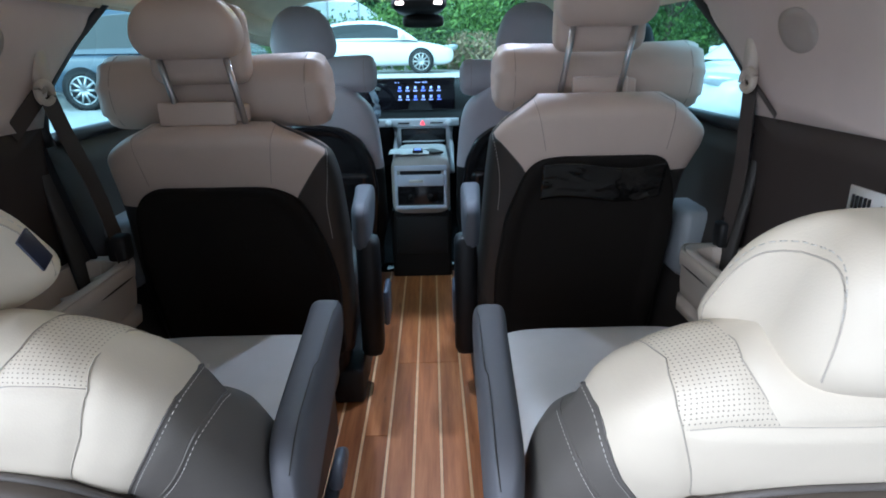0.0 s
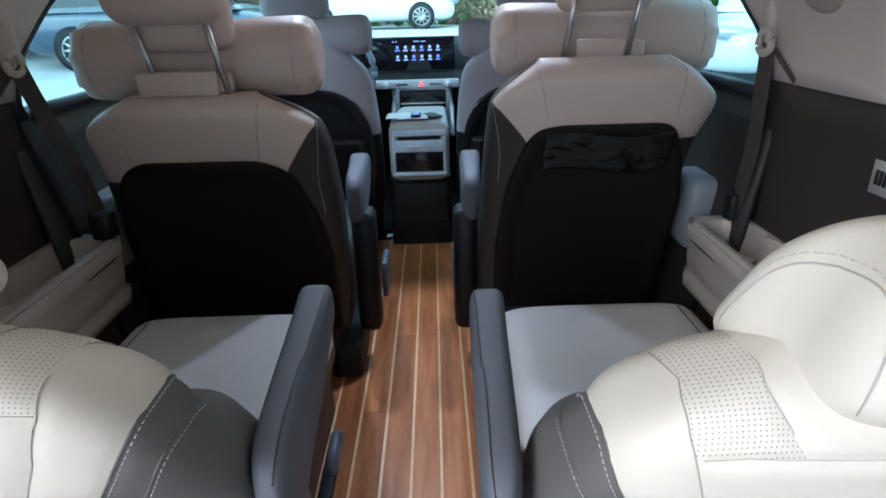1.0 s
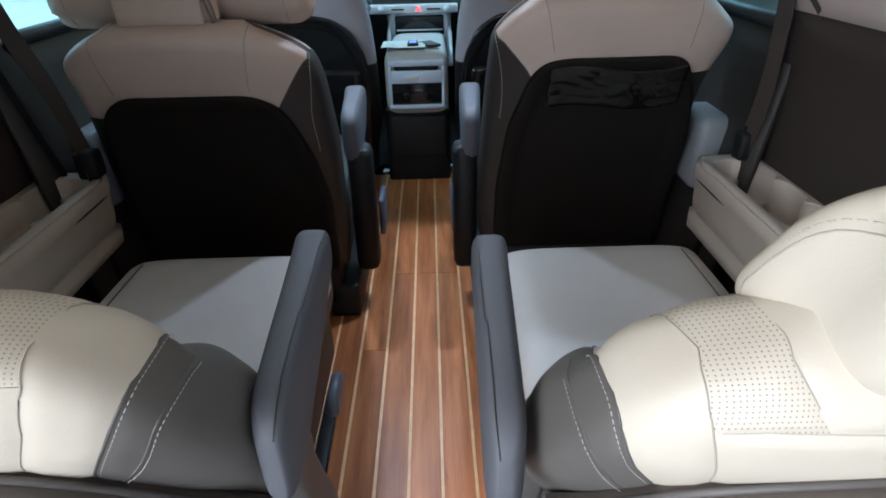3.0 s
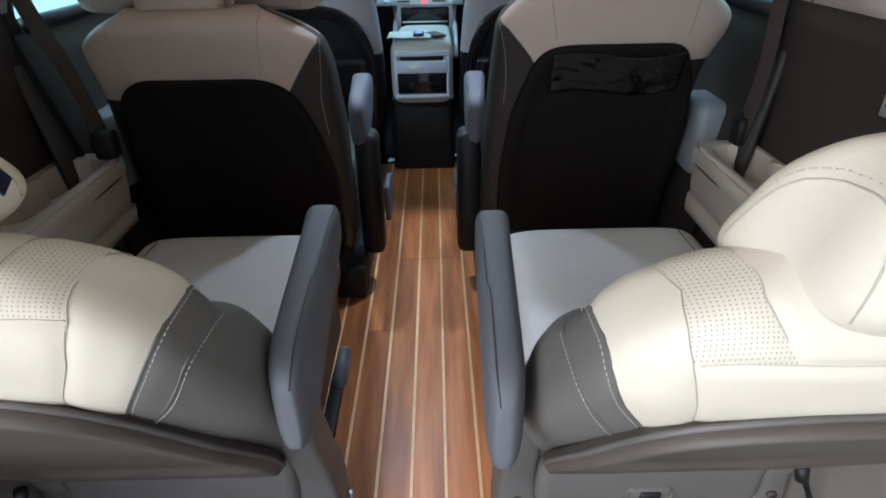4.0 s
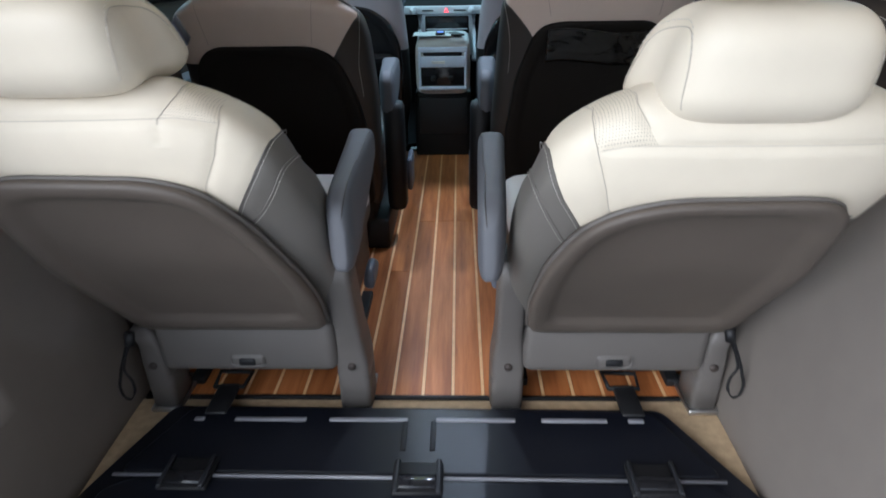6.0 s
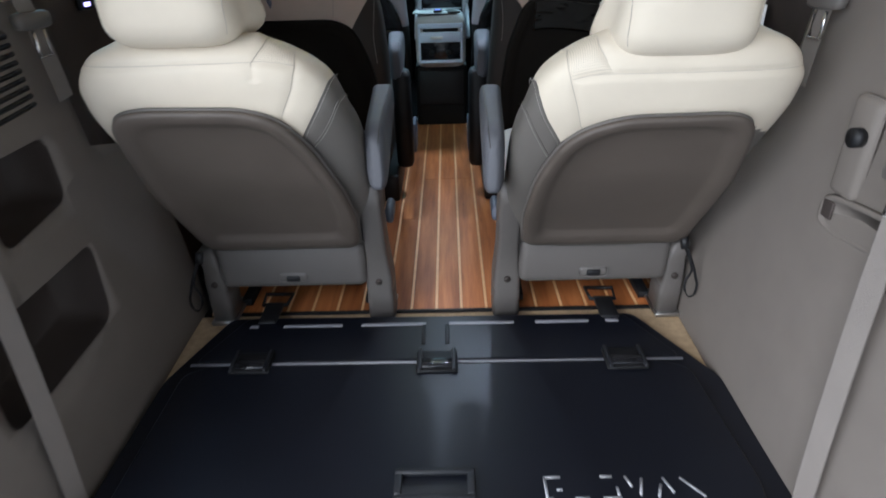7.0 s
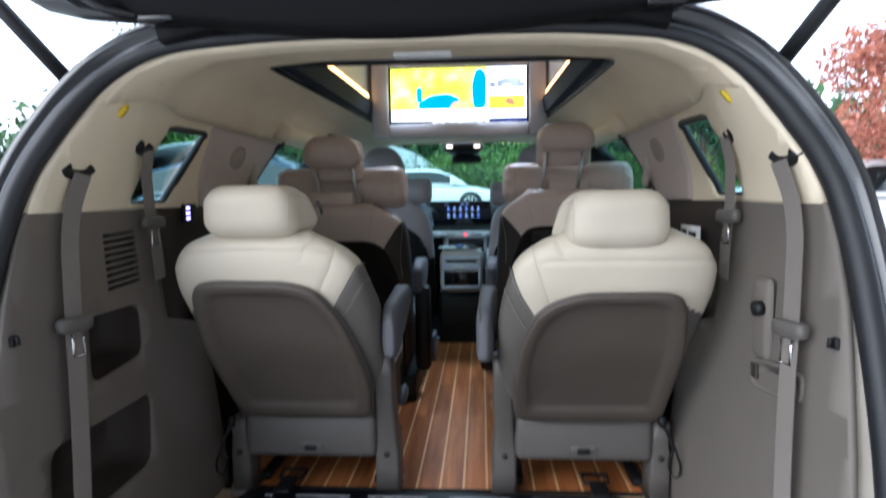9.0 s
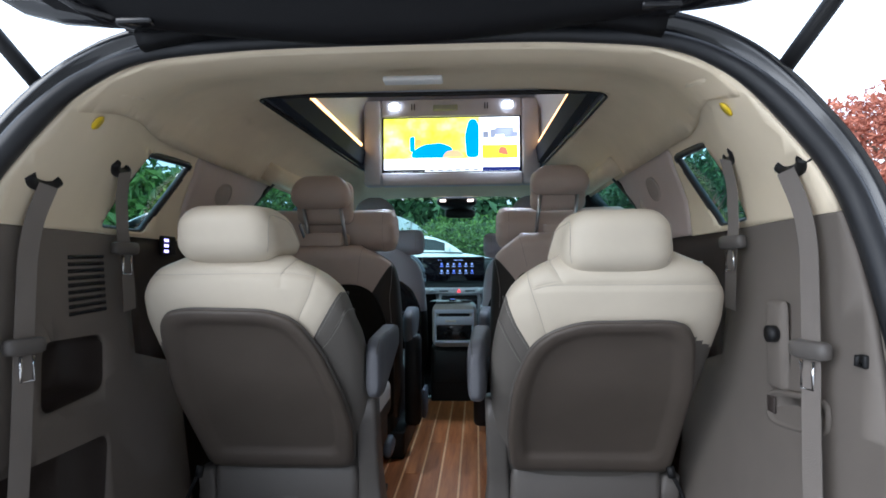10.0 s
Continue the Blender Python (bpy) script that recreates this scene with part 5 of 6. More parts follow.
mirror = thing("rear_view_mirror", "black interior mirror with two lit map lamps above", "mirror")
part("lamp_unit", skin([oval((0.013, 2.02 + d, 1.085), (w, 0, 0), (0, 0, h), 4, 24) for d, w, h in ((-0.02, 0.10, 0.012), (0.0, 0.12, 0.026), (0.10, 0.10, 0.045), (0.13, 0.06, 0.03))]), BLACK, mirror, "dark overhead lamp unit")
for x in (-0.069, 0.095):
    part("map_lamp", box(x - 0.018, x + 0.018, 1.992, 2.003, 1.08, 1.094, 0.004), glow("warm_lamp", (1.0, 0.76, 0.62), 3.0), mirror, "lit map lamp")
part("mirror_head", skin([oval((0.03, 2.08 + d, 1.018), (w, 0, 0), (0, 0, h), 4, 24) for d, w, h in ((0.0, 0.085, 0.022), (0.01, 0.092, 0.028), (0.04, 0.08, 0.022))]), BLACK, mirror)
part("mirror_stem", tube([(0.03, 2.11, 1.01), (0.03, 2.12, 1.08)], 0.012, 8), BLACK, mirror)

# ---------------------------------------------------------------- television in the raised roof
TVY = 1.13
TS = lambda x, z: ((x - 0.02) * 1.055 + 0.019, 1.117 + (z - 1.122) * 1.149)
tv = thing("roof_television", "wide television in a pale roof housing showing a bright picture", "television")
HOUSE = plain("pale_roof_plastic", (0.52, 0.50, 0.51), 0.5)
for a in (box(-0.372, -0.293, TVY - 0.01, TVY + 0.05, 1.055, 1.44, 0.012), box(0.331, 0.41, TVY - 0.01, TVY + 0.05, 1.055, 1.44, 0.012), box(-0.2925, 0.3305, TVY - 0.009, TVY + 0.05, 1.055, 1.112, 0.006), box(-0.2925, 0.3305, TVY - 0.009, TVY + 0.05, 1.362, 1.44, 0.006)):
    part("housing_panel", a, HOUSE, tv)
part("housing_back", box(-0.30, 0.34, TVY + 0.051, TVY + 0.06, 1.06, 1.43), HOUSE, tv)
part("bezel", box(-0.2925, 0.3305, TVY, TVY + 0.028, 1.1125, 1.3615, 0.003), GLOSSBLACK, tv, "thin black bezel")


def picture_material():
    m, t, b = nodes_of("blurred_picture")
    v = coords(t)
    n = noisy(t, v, 14, 2)
    col = ramp(t, n, [(0.3, (0.62, 0.75, 0.03)), (0.5, (0.95, 0.88, 0.10)), (0.72, (0.85, 0.95, 0.35))])
    t.links.new(col, b.inputs["Base Color"])
    t.links.new(col, b.inputs["Emission Color"])
    b.inputs["Emission Strength"].default_value = 1.3
    return m


def flat(points, y, name, material, label=""):
    return part(name, skin([[Vector((TS(x, z)[0], yy, TS(x, z)[1])) for x, z in points] for yy in (y, y - 0.0008)]), material, tv, label, smooth=False)


WHITEGLOW = glow("white_screen", (1, 1, 1), 1.5)
BLUEGLOW = glow("blue_screen", (0.0, 0.30, 0.85), 1.2)
flat(rect(-0.266, 0.306, 1.122, 1.330), TVY - 0.001, "screen", WHITEGLOW, "white lit screen")
flat(rect(-0.266, 0.138, 1.172, 1.330), TVY - 0.003, "picture", picture_material(), "yellow and green picture")
flat(rounded([(-0.15, 1.175), (0.02, 1.175), (0.03, 1.21), (-0.02, 1.232), (-0.10, 1.225), (-0.145, 1.20)], 0.02), TVY - 0.005, "blue_shape", BLUEGLOW)
flat(rounded([(-0.155, 1.20), (-0.135, 1.20), (-0.135, 1.26), (-0.155, 1.255)], 0.008), TVY - 0.005, "blue_shape", BLUEGLOW)
flat(rounded([(0.085, 1.174), (0.135, 1.174), (0.137, 1.30), (0.12, 1.325), (0.095, 1.32), (0.078, 1.26)], 0.018), TVY - 0.005, "blue_shape", BLUEGLOW)
flat(rounded([(-0.136, 1.22), (-0.105, 1.22), (-0.105, 1.25), (-0.13, 1.25)], 0.008), TVY - 0.0065, "orange_shape", glow("orange_screen", (0.95, 0.42, 0.08), 1.2))
flat(rounded([(-0.02, 1.176), (0.08, 1.176), (0.05, 1.205), (0.0, 1.20)], 0.012), TVY - 0.0065, "tan_shape", glow("tan_screen", (0.75, 0.5, 0.25), 1.1))
flat(rect(0.150, 0.298, 1.170, 1.222), TVY - 0.003, "thumbnail", glow("gold_screen", (0.95, 0.70, 0.03), 1.3), "yellow thumbnail")
flat(rounded([(0.215, 1.19), (0.26, 1.18), (0.25, 1.21), (0.225, 1.215)], 0.008), TVY - 0.005, "red_shape", glow("red_screen", (0.8, 0.15, 0.08), 1.1))
for x, z, w, h in ((0.165, 1.262, 0.012, 0.012), (0.195, 1.266, 0.010, 0.016), (0.225, 1.275, 0.02, 0.014), (0.262, 1.27, 0.02, 0.02), (0.285, 1.262, 0.014, 0.01)):
    flat(rect(x - w, x + w, z - h, z + h), TVY - 0.004, "thumbnail_block", glow("grey_screen", (0.30, 0.32, 0.40), 0.9))
flat(rect(-0.266, -0.09, 1.122, 1.130), TVY - 0.004, "dark_bar", BLACK)
flat(rect(0.15, 0.306, 1.122, 1.136), TVY - 0.004, "navy_bar", glow("navy_screen", (0.01, 0.02, 0.16), 0.8))
for k in range(6):
    flat(rect(-0.075 + k * 0.037, -0.05 + k * 0.037, 1.124, 1.129), TVY - 0.004, "menu_mark", BLACK)
COOL = glow("cool_white_lamp", (0.9, 0.93, 1.0), 9.0)
for x in (-0.235, 0.27):
    part("spot_lamp", skin([oval((x, TVY - 0.012 - d, 1.408), (0.022, 0, 0), (0, 0, 0.014), 4, 20) for d in (0.0, 0.008)]), COOL, tv, "lit cool white spot lamp")
for x in (-0.15, 0.175):
    for d in (-0.006, 0.006):
        part("speaker_slot", box(x + d - 0.002, x + d + 0.002, TVY - 0.0125, TVY - 0.0095, 1.392, 1.42), BLACK, tv)
part("roof_switch", box(-0.06, 0.05, TVY - 0.026, TVY - 0.0095, 1.385, 1.41, 0.004), plain("olive_switch", (0.35, 0.36, 0.25), 0.5), tv, "overhead switch plate")
dl = thing("dome_lamp", "unlit white dome lamp on the headliner", "lamp")
part("lamp_glass", box(-0.075, 0.055, -0.20, -0.165, 1.094, 1.106, 0.004), WHITEPLASTIC, dl)

# ---------------------------------------------------------------- belts, ledges and small wall things
def belt(parent, pts, width, material, name="webbing", normal=(1, 0, 0)):
    p = curve_points(pts, 6)
    rings = []
    nn = Vector(normal)
    for i, q in enumerate(p):
        d = (p[min(i + 1, len(p) - 1)] - p[max(i - 1, 0)]).normalized()
        a = d.cross(nn).normalized()
        rings.append([q + a * width, q + a * width + nn * 0.0012, q - a * width + nn * 0.0012, q - a * width])
    return part(name, skin(rings), material, parent, smooth=False)


for s in (-1, 1):
    x = lambda y, z, g=0.012: s * (half(y, z) - g)
    dy = 0.022 if s < 0 else -0.008
    for top, low, mid, wide, label in (
            ((-0.521, 0.832), (-0.628, 0.02), (-0.556, 0.566), 0.017, "grey seat belt hanging down the boot wall from a black slot"),
            ((-0.303, 0.890), (-0.215, 0.60), (-0.245, 0.735), 0.016, "grey seat belt at the rear quarter window")):
        b = thing("seat_belt", label, "seat belt", "third row belts", at=(0, dy, 0))
        face = Vector((-s * 0.97, -0.24, 0)).normalized()
        run = []
        for k in range(15):
            q = k / 14
            z = top[1] + (low[1] - top[1]) * q
            y = interp(z, sorted([(top[1], top[0]), (mid[1], mid[0]), (low[1], low[0])]))
            run.append(Vector((s * (half(y, z) - 0.020 - 0.014 * math.sin(math.pi * q)), y, z)))
        belt(b, run, wide, WEB, normal=face)
        slot = curve_points([Vector((s * (half(top[0] + d, top[1] + e) - 0.004), top[0] + d, top[1] + e)) for d, e in ((-0.034, 0.014), (-0.022, 0.004), (0.0, 0.001), (0.022, 0.004), (0.034, 0.014))], 5)
        part("belt_slot", tube(slot, 0.011, 10, 2, 1.0), BLACK, b, "black belt slot")
        c = Vector((s * (half(*mid) - 0.034), *mid))
        side_dir = Vector((0, 0, 1)).cross(face)
        hold = skin([oval(c + Vector((0, 0, dz)), side_dir * (0.034 * k), face * (0.013 * k), 3.2, 28) for dz, k in ((-0.013, 0.75), (-0.010, 0.95), (0.0, 1.0), (0.010, 0.95), (0.013, 0.75))])
        part("tongue_holder", hold, GREYPLASTIC, b, "grey moulded tongue holder")
        plate_at = c + Vector((0, 0, -0.036)) + face * 0.006
        tw, th = side_dir * 0.011, Vector((0, 0, 0.020))
        part("tongue", tube([plate_at + tw + th, plate_at + tw - th, plate_at - tw - th, plate_at - tw + th], 0.0028, 8), CHROME, b, "chrome tongue")
    b = thing("seat_belt", "dark seat belt running from a pale guide on the pillar", "seat belt", "second row belts")
    run = [(0.664, 0.445, 0.825), (0.668, 0.448, 0.75), (0.668, 0.443, 0.66), (0.668, 0.455, 0.57), (0.668, 0.482, 0.49), (0.668, 0.50, 0.42)] if s > 0 else [(x(0.44, 0.825, 0.03), 0.435, 0.825), (x(0.45, 0.75, 0.04), 0.455, 0.75), (x(0.46, 0.65, 0.05), 0.475, 0.65), (x(0.46, 0.5, 0.06), 0.475, 0.50), (x(0.44, 0.42, 0.06), 0.45, 0.42)]
    belt(b, run, 0.024, DARKWEB, normal=(-s, 0, 0))
    belt(b, [(x(0.43, 0.825, 0.018), 0.425, 0.825), (x(0.40, 0.79, 0.012), 0.385, 0.79), (x(0.34, 0.765, 0.004), 0.36, 0.765)], 0.018 if s < 0 else 0.005, DARKWEB, normal=(-s, 0, 0))
    part("guide", skin([oval((x(0.447, 0.872, d), 0.447, 0.872), (0, k * 0.015, 0.006 * k), (0, 0, k * 0.040), 4, 24) for d, k in ((0.0, 1.05), (0.010, 1.05), (0.018, 0.95), (0.021, 0.7))]), STONE, b, "pale belt guide cover")
    part("guide_ring", tube([Vector((x(0.425, 0.83, 0.03), 0.430 + 0.020 * math.cos(a), 0.832 + 0.018 * math.sin(a))) for a in np.linspace(0, 2 * math.pi, 25)], 0.007, 8), STONE, b, "pale guide ring")
    lock = (x(0.43, 0.42, 0.03), x(0.43, 0.42, 0.07)) if s < 0 else (0.652, 0.684)
    part("anchor", box(*sorted(lock), 0.452, 0.492, 0.490, 0.545, 0.008), BLACK, b)
    st = thing("yellow_sticker", "round yellow sticker on the pillar trim", "sticker", "yellow stickers")
    part("sticker", skin([[Vector((x(-0.455 + 0.011 * math.cos(a), 0.948 + 0.011 * math.sin(a), d), -0.455 + 0.011 * math.cos(a), 0.948 + 0.011 * math.sin(a))) for a in np.linspace(0, 2 * math.pi, 24, endpoint=False)] for d in (0.006, 0.0095)]), YELLOW, st)
    sp = thing("pillar_speaker", "round cloth-covered speaker in the pillar trim", "speaker", "pillar speakers")
    part("grille", skin([[Vector((x(0.297 + 1.15 * r * math.cos(a), 0.914 + 0.76 * r * math.sin(a), d), 0.297 + 1.15 * r * math.cos(a), 0.914 + 0.76 * r * math.sin(a))) for a in np.linspace(0, 2 * math.pi, 32, endpoint=False)] for d, r in ((0.004, 0.047), (0.0095, 0.045), (0.0105, 0.03), (0.0105, 0.004))]), plain("speaker_cloth", (0.40, 0.35, 0.31), 0.9, grain=1200, bump=0.5), sp)
    hk = thing("cargo_hook", "small black hook on the boot side trim", "hook", "cargo hooks")
    part("hook", join(box(*sorted((x(-0.64, 0.56, 0.0), x(-0.64, 0.56, 0.012))), -0.648, -0.632, 0.552, 0.570, 0.003), tube([(x(-0.64, 0.56, 0.01), -0.64, 0.556), (x(-0.64, 0.56, 0.02), -0.644, 0.558), (x(-0.64, 0.56, 0.02), -0.646, 0.570)], 0.003)), BLACK, hk)
    hk = thing("cargo_hook", "small black hook low on the boot side trim", "hook", "cargo hooks")
    part("hook", join(box(*sorted((x(-0.70, 0.115, 0.0), x(-0.70, 0.115, 0.012))), -0.715, -0.685, 0.10, 0.13, 0.006), tube([(x(-0.70, 0.11, 0.012), -0.70, 0.11), (x(-0.70, 0.11, 0.022), -0.70, 0.118), (x(-0.70, 0.11, 0.022), -0.69, 0.13)], 0.004)), BLACK, hk)
    # ledge with cup wells beside the third row
    lg = thing("side_ledge", "beige plastic side armrest with cup wells", "armrest", "side ledges")
    xi = 0.572 if s < 0 else 0.580
    top = 0.486
    trough = []
    for k in range(97):
        a = 2 * math.pi * k / 96
        yy = 0.325 + 0.148 * math.copysign(abs(math.cos(a)) ** 0.55, math.cos(a))
        lobe = 0.017 * max(0.0, math.cos((yy - 0.375) / 0.098 * 2 * math.pi)) ** 4
        wide = 0.050 * abs(math.sin(a)) ** 0.45 - lobe
        if k < 96:
            trough.append((s * (xi + 0.070 + math.copysign(max(0.002, wide), math.sin(a))), yy))
    out = rounded([(s * xi, 0.06), (s * 0.73, 0.06), (s * 0.73, 0.50), (s * (xi + 0.03), 0.50), (s * xi, 0.455)], 0.03)
    part("ledge_top", sheet(out, [trough], lambda a, bb: Vector((a, bb, top + 0.006 * ease(1 - (abs(a) - xi) / 0.03) - 0.004 * ease(1 - (abs(a) - xi) / 0.006))), 0.012), STONE, lg, solid=0.004)
    c = Vector((s * (xi + 0.070), 0.325, 0))
    wall_rings = [[c + (Vector((a, bb, 0)) - c) * k + Vector((0, 0, top - d)) for a, bb in trough] for k, d in ((1.0, -0.001), (0.985, 0.006), (0.93, 0.045), (0.88, 0.055), (0.5, 0.058), (0.05, 0.058))]
    part("cup_well", skin(wall_rings, cap=False), STONE, lg, "lobed trough of cup wells")
    # brown tube painted in for the shade of the groove under the rim
    part("finger_groove", tube([(s * (xi - 0.0015), yy, top - 0.026 - 0.01 * (0.45 - yy)) for yy in np.linspace(0.31, 0.45, 8)], [0.0008, 0.0018, 0.0026, 0.003, 0.003, 0.003, 0.0028, 0.002], 6), BROWN, lg, "dark line standing in for the shade in a finger groove")
    face = []
    for z, dx in ((top + 0.001, 0.004), (top - 0.004, -0.001), (top - 0.012, -0.003), (top - 0.028, -0.001), (top - 0.034, 0.003), (0.42, 0.004), (0.392, 0.008), (0.384, 0.016), (0.376, 0.016), (0.372, 0.002), (0.354, 0.003), (0.348, 0.05)):
        face.append([Vector((s * (xi + 0.012 + dx), 0.06, z)), Vector((s * (xi + dx), 0.20, z)), Vector((s * (xi + dx), 0.46, z)), Vector((s * (xi + 0.02 + dx), 0.502, z)), Vector((s * 0.70, 0.504, z))])
    part("ledge_face", skin(face, loop=False, cap=False), STONE, lg, solid=0.004)

grille = thing("air_grille", "taupe louvred air grille in the boot side trim", "grille")
for k in range(9):
    z = 0.605 + k * 0.0135
    part("louvre", tube([(-half(y, z) + 0.0055, y, z + (y + 0.385) * 0.03) for y in np.linspace(-0.385, -0.262, 7)], 0.0042, 6), BLACK, grille)
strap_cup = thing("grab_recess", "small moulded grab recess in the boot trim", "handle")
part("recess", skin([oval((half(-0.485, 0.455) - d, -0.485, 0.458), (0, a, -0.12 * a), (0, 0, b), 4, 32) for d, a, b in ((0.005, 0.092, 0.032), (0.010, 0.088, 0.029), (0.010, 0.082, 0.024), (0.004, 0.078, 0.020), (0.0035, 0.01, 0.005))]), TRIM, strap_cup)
# raised dark block takes the place of shade inside the grab recess
part("recess_slot", box(half(-0.44, 0.455) - 0.012, half(-0.44, 0.455) - 0.0075, -0.428, -0.404, 0.440, 0.468, 0.002), BROWN, strap_cup, "dark block standing in for the shade in the recess")
part("switch_plate", box(half(-0.42, 0.56) - 0.022, half(-0.42, 0.56), -0.46, -0.40, 0.48, 0.63, 0.012, 3), TRIM, strap_cup, "raised switch plate")
part("lever", tube([(half(-0.43, 0.58) - 0.022, -0.44, 0.575), (half(-0.43, 0.58) - 0.036, -0.44, 0.575)], 0.014, 14), BLACK, strap_cup, "black lever")
tagbar = thing("paper_label", "white paper label stuck to the dark side panel", "label")
part("paper", box(half(0.05, 0.675) - 0.012, half(0.05, 0.675) - 0.010, -0.01, 0.13, 0.655, 0.70), LABEL, tagbar)
for k in range(5):
    part("printed_bar", box(half(0.05, 0.675) - 0.0135, half(0.05, 0.675) - 0.0122, 0.085 + k * 0.008, 0.090 + k * 0.008, 0.668, 0.688), BLACK, tagbar)
part("printed_bar", box(half(0.05, 0.675) - 0.0135, half(0.05, 0.675) - 0.0122, 0.015, 0.065, 0.672, 0.684), BLACK, tagbar)
ctl = thing("button_panel", "small control panel with violet lit buttons on the side trim", "control panel")
part("plate", box(-half(0.02, 0.75) + 0.004, -half(0.02, 0.75) + 0.014, -0.01, 0.06, 0.725, 0.775, 0.004), BLACK, ctl)
VIOLET = glow("violet_button_glow", (0.55, 0.45, 1.0), 2.5)
for k in range(3):
    part("button", box(-half(0.02, 0.75) + 0.0142, -half(0.02, 0.75) + 0.016, 0.0, 0.018, 0.732 + k * 0.014, 0.739 + k * 0.014), VIOLET, ctl)
hang = thing("hanging_tag", "dark tag with pale print on the headrest", "tag")
bm = box(-0.001, 0.001, -0.008, 0.008, -0.0145, 0.0145, 0.0005)
bmesh.ops.transform(bm, matrix=pose(-0.2245, -0.290, 0.765, 25, -12, 0), verts=bm.verts)
part("tag_card", bm, plain("navy_card", (0.012, 0.014, 0.03), 0.4, bump=0), hang)

# ---------------------------------------------------------------- tailgate, struts
GATE = plain("black_inner_trim", (0.005, 0.005, 0.006), 0.5, bump=0.06, spec=0.15)
gate = thing("tailgate", "open black tailgate seen from below", "car door")
gr = []
for y, z, w in ((-0.550, 1.062, 0.36), (-0.556, 1.064, 0.45), (-0.564, 1.068, 0.52), (-0.575, 1.080, 0.575), (-0.59, 1.108, 0.62), (-0.63, 1.16, 0.66), (-0.72, 1.23, 0.70), (-0.9, 1.33, 0.73), (-1.2, 1.46, 0.74), (-1.65, 1.62, 0.70)):
    gr.append([Vector((w * k, y, z + 0.02 * abs(k) ** 4 - 0.012 * math.cos(k * 3))) for k in np.linspace(-1, 1, 33)])
part("inner_panel", skin(gr, loop=False, cap=False), GATE, gate, "black inner panel", solid=0.03)
part("gate_edge", tube([r[0] for r in gr], 0.022, 10), PAINT, gate, "black painted edge")
part("gate_edge", tube([r[-1] for r in gr], 0.022, 10), PAINT, gate, "black painted edge")
part("gate_root", tube([Vector((x, -0.525, 1.100 - 0.035 * abs(x / 0.42) ** 3)) for x in np.linspace(-0.42, 0.42, 25)], 0.022, 10, 3), GATE, gate, "dark hinge channel")
part("gate_rib", tube([Vector((x, -0.66, 1.172 + 0.02 * abs(x / 0.6) ** 3)) for x in np.linspace(-0.60, 0.60, 21)], 0.010, 8), GATE, gate, "moulded rib")
for x in (-0.20, -0.165, 0.235, 0.27):
    part("gate_clip", box(x - 0.012, x + 0.012, -0.578, -0.566, 1.072, 1.082, 0.003), SILVER, gate, "small metal clip")
part("gate_rib", tube([Vector((x, -0.60, 1.118)) for x in np.linspace(-0.56, 0.56, 15)], 0.012, 8), GLOSSBLACK, gate, "glossy moulded rib")
for s in (-1, 1):
    part("hinge", join(box(s * 0.40 - 0.03, s * 0.40 + 0.03, -0.585, -0.535, 1.068, 1.080, 0.004), tube([(s * 0.40, -0.55, 1.075), (s * 0.47, -0.60, 1.085), (s * 0.53, -0.64, 1.12)], 0.008, 8)), GLOSSBLACK, gate, "black hinge")
    part("lamp_plate", box(s * 0.565 - 0.03, s * 0.565 + 0.03, -0.605, -0.585, 1.105, 1.14, 0.005), SILVER, gate, "pale metal plate")
    st = thing("gas_strut", "black gas strut holding the tailgate", "strut", "gas struts")
    part("cylinder", tube([(s * 0.598, -0.487, 0.975), (s * 0.70, -0.60, 1.155)], 0.013, 12), BLACK, st)
    part("rod", tube([(s * 0.70, -0.60, 1.155), (s * 0.76, -0.67, 1.26)], 0.007, 10), CHROME, st)
    part("ball_joint", skin(pillow(s * 0.598, -0.487, 0.955, 0.995, 0.016, 0.016, 2, 0, 0.015, 16, 8)), STEEL, st)

# ---------------------------------------------------------------- outside
def rise(x, y):
    k = min(1.0, max(0.0, (y - 2.0) / 12.0))
    return -0.52 + 0.80 * k * k * (3 - 2 * k)


def asphalt():
    m, t, b = nodes_of("pale_concrete")
    v = coords(t)
    col = ramp(t, noisy(t, v, 0.6, 6), [(0.3, (0.42, 0.41, 0.39)), (0.7, (0.55, 0.54, 0.515))])
    t.links.new(col, b.inputs["Base Color"])
    b.inputs["Roughness"].default_value = 0.9
    bumped(t, b, noisy(t, v, 90, 3), 0.5, 0.01)
    return m


gb = bmesh.new()
bmesh.ops.create_grid(gb, x_segments=120, y_segments=120, size=60)
for v in gb.verts:
    v.co.z = rise(v.co.x, v.co.y)
for v in [v for v in gb.verts if max(abs(v.co.x), abs(v.co.y)) > 59.9]:
    v.co.x *= 12
    v.co.y *= 12
tagged(part("ground", gb, asphalt()), "pale grey concrete car park", "ground", kind="structure")


def leaf_material(name, c0, c1):
    m, t, b = nodes_of(name)
    g = t.nodes.new("ShaderNodeNewGeometry")
    col = ramp(t, g.outputs["Random Per Island"], [(0.0, c0), (1.0, c1)])
    t.links.new(col, b.inputs["Base Color"])
    b.inputs["Roughness"].default_value = 0.6
    b.inputs["Subsurface Weight"].default_value = 0.0
    return m


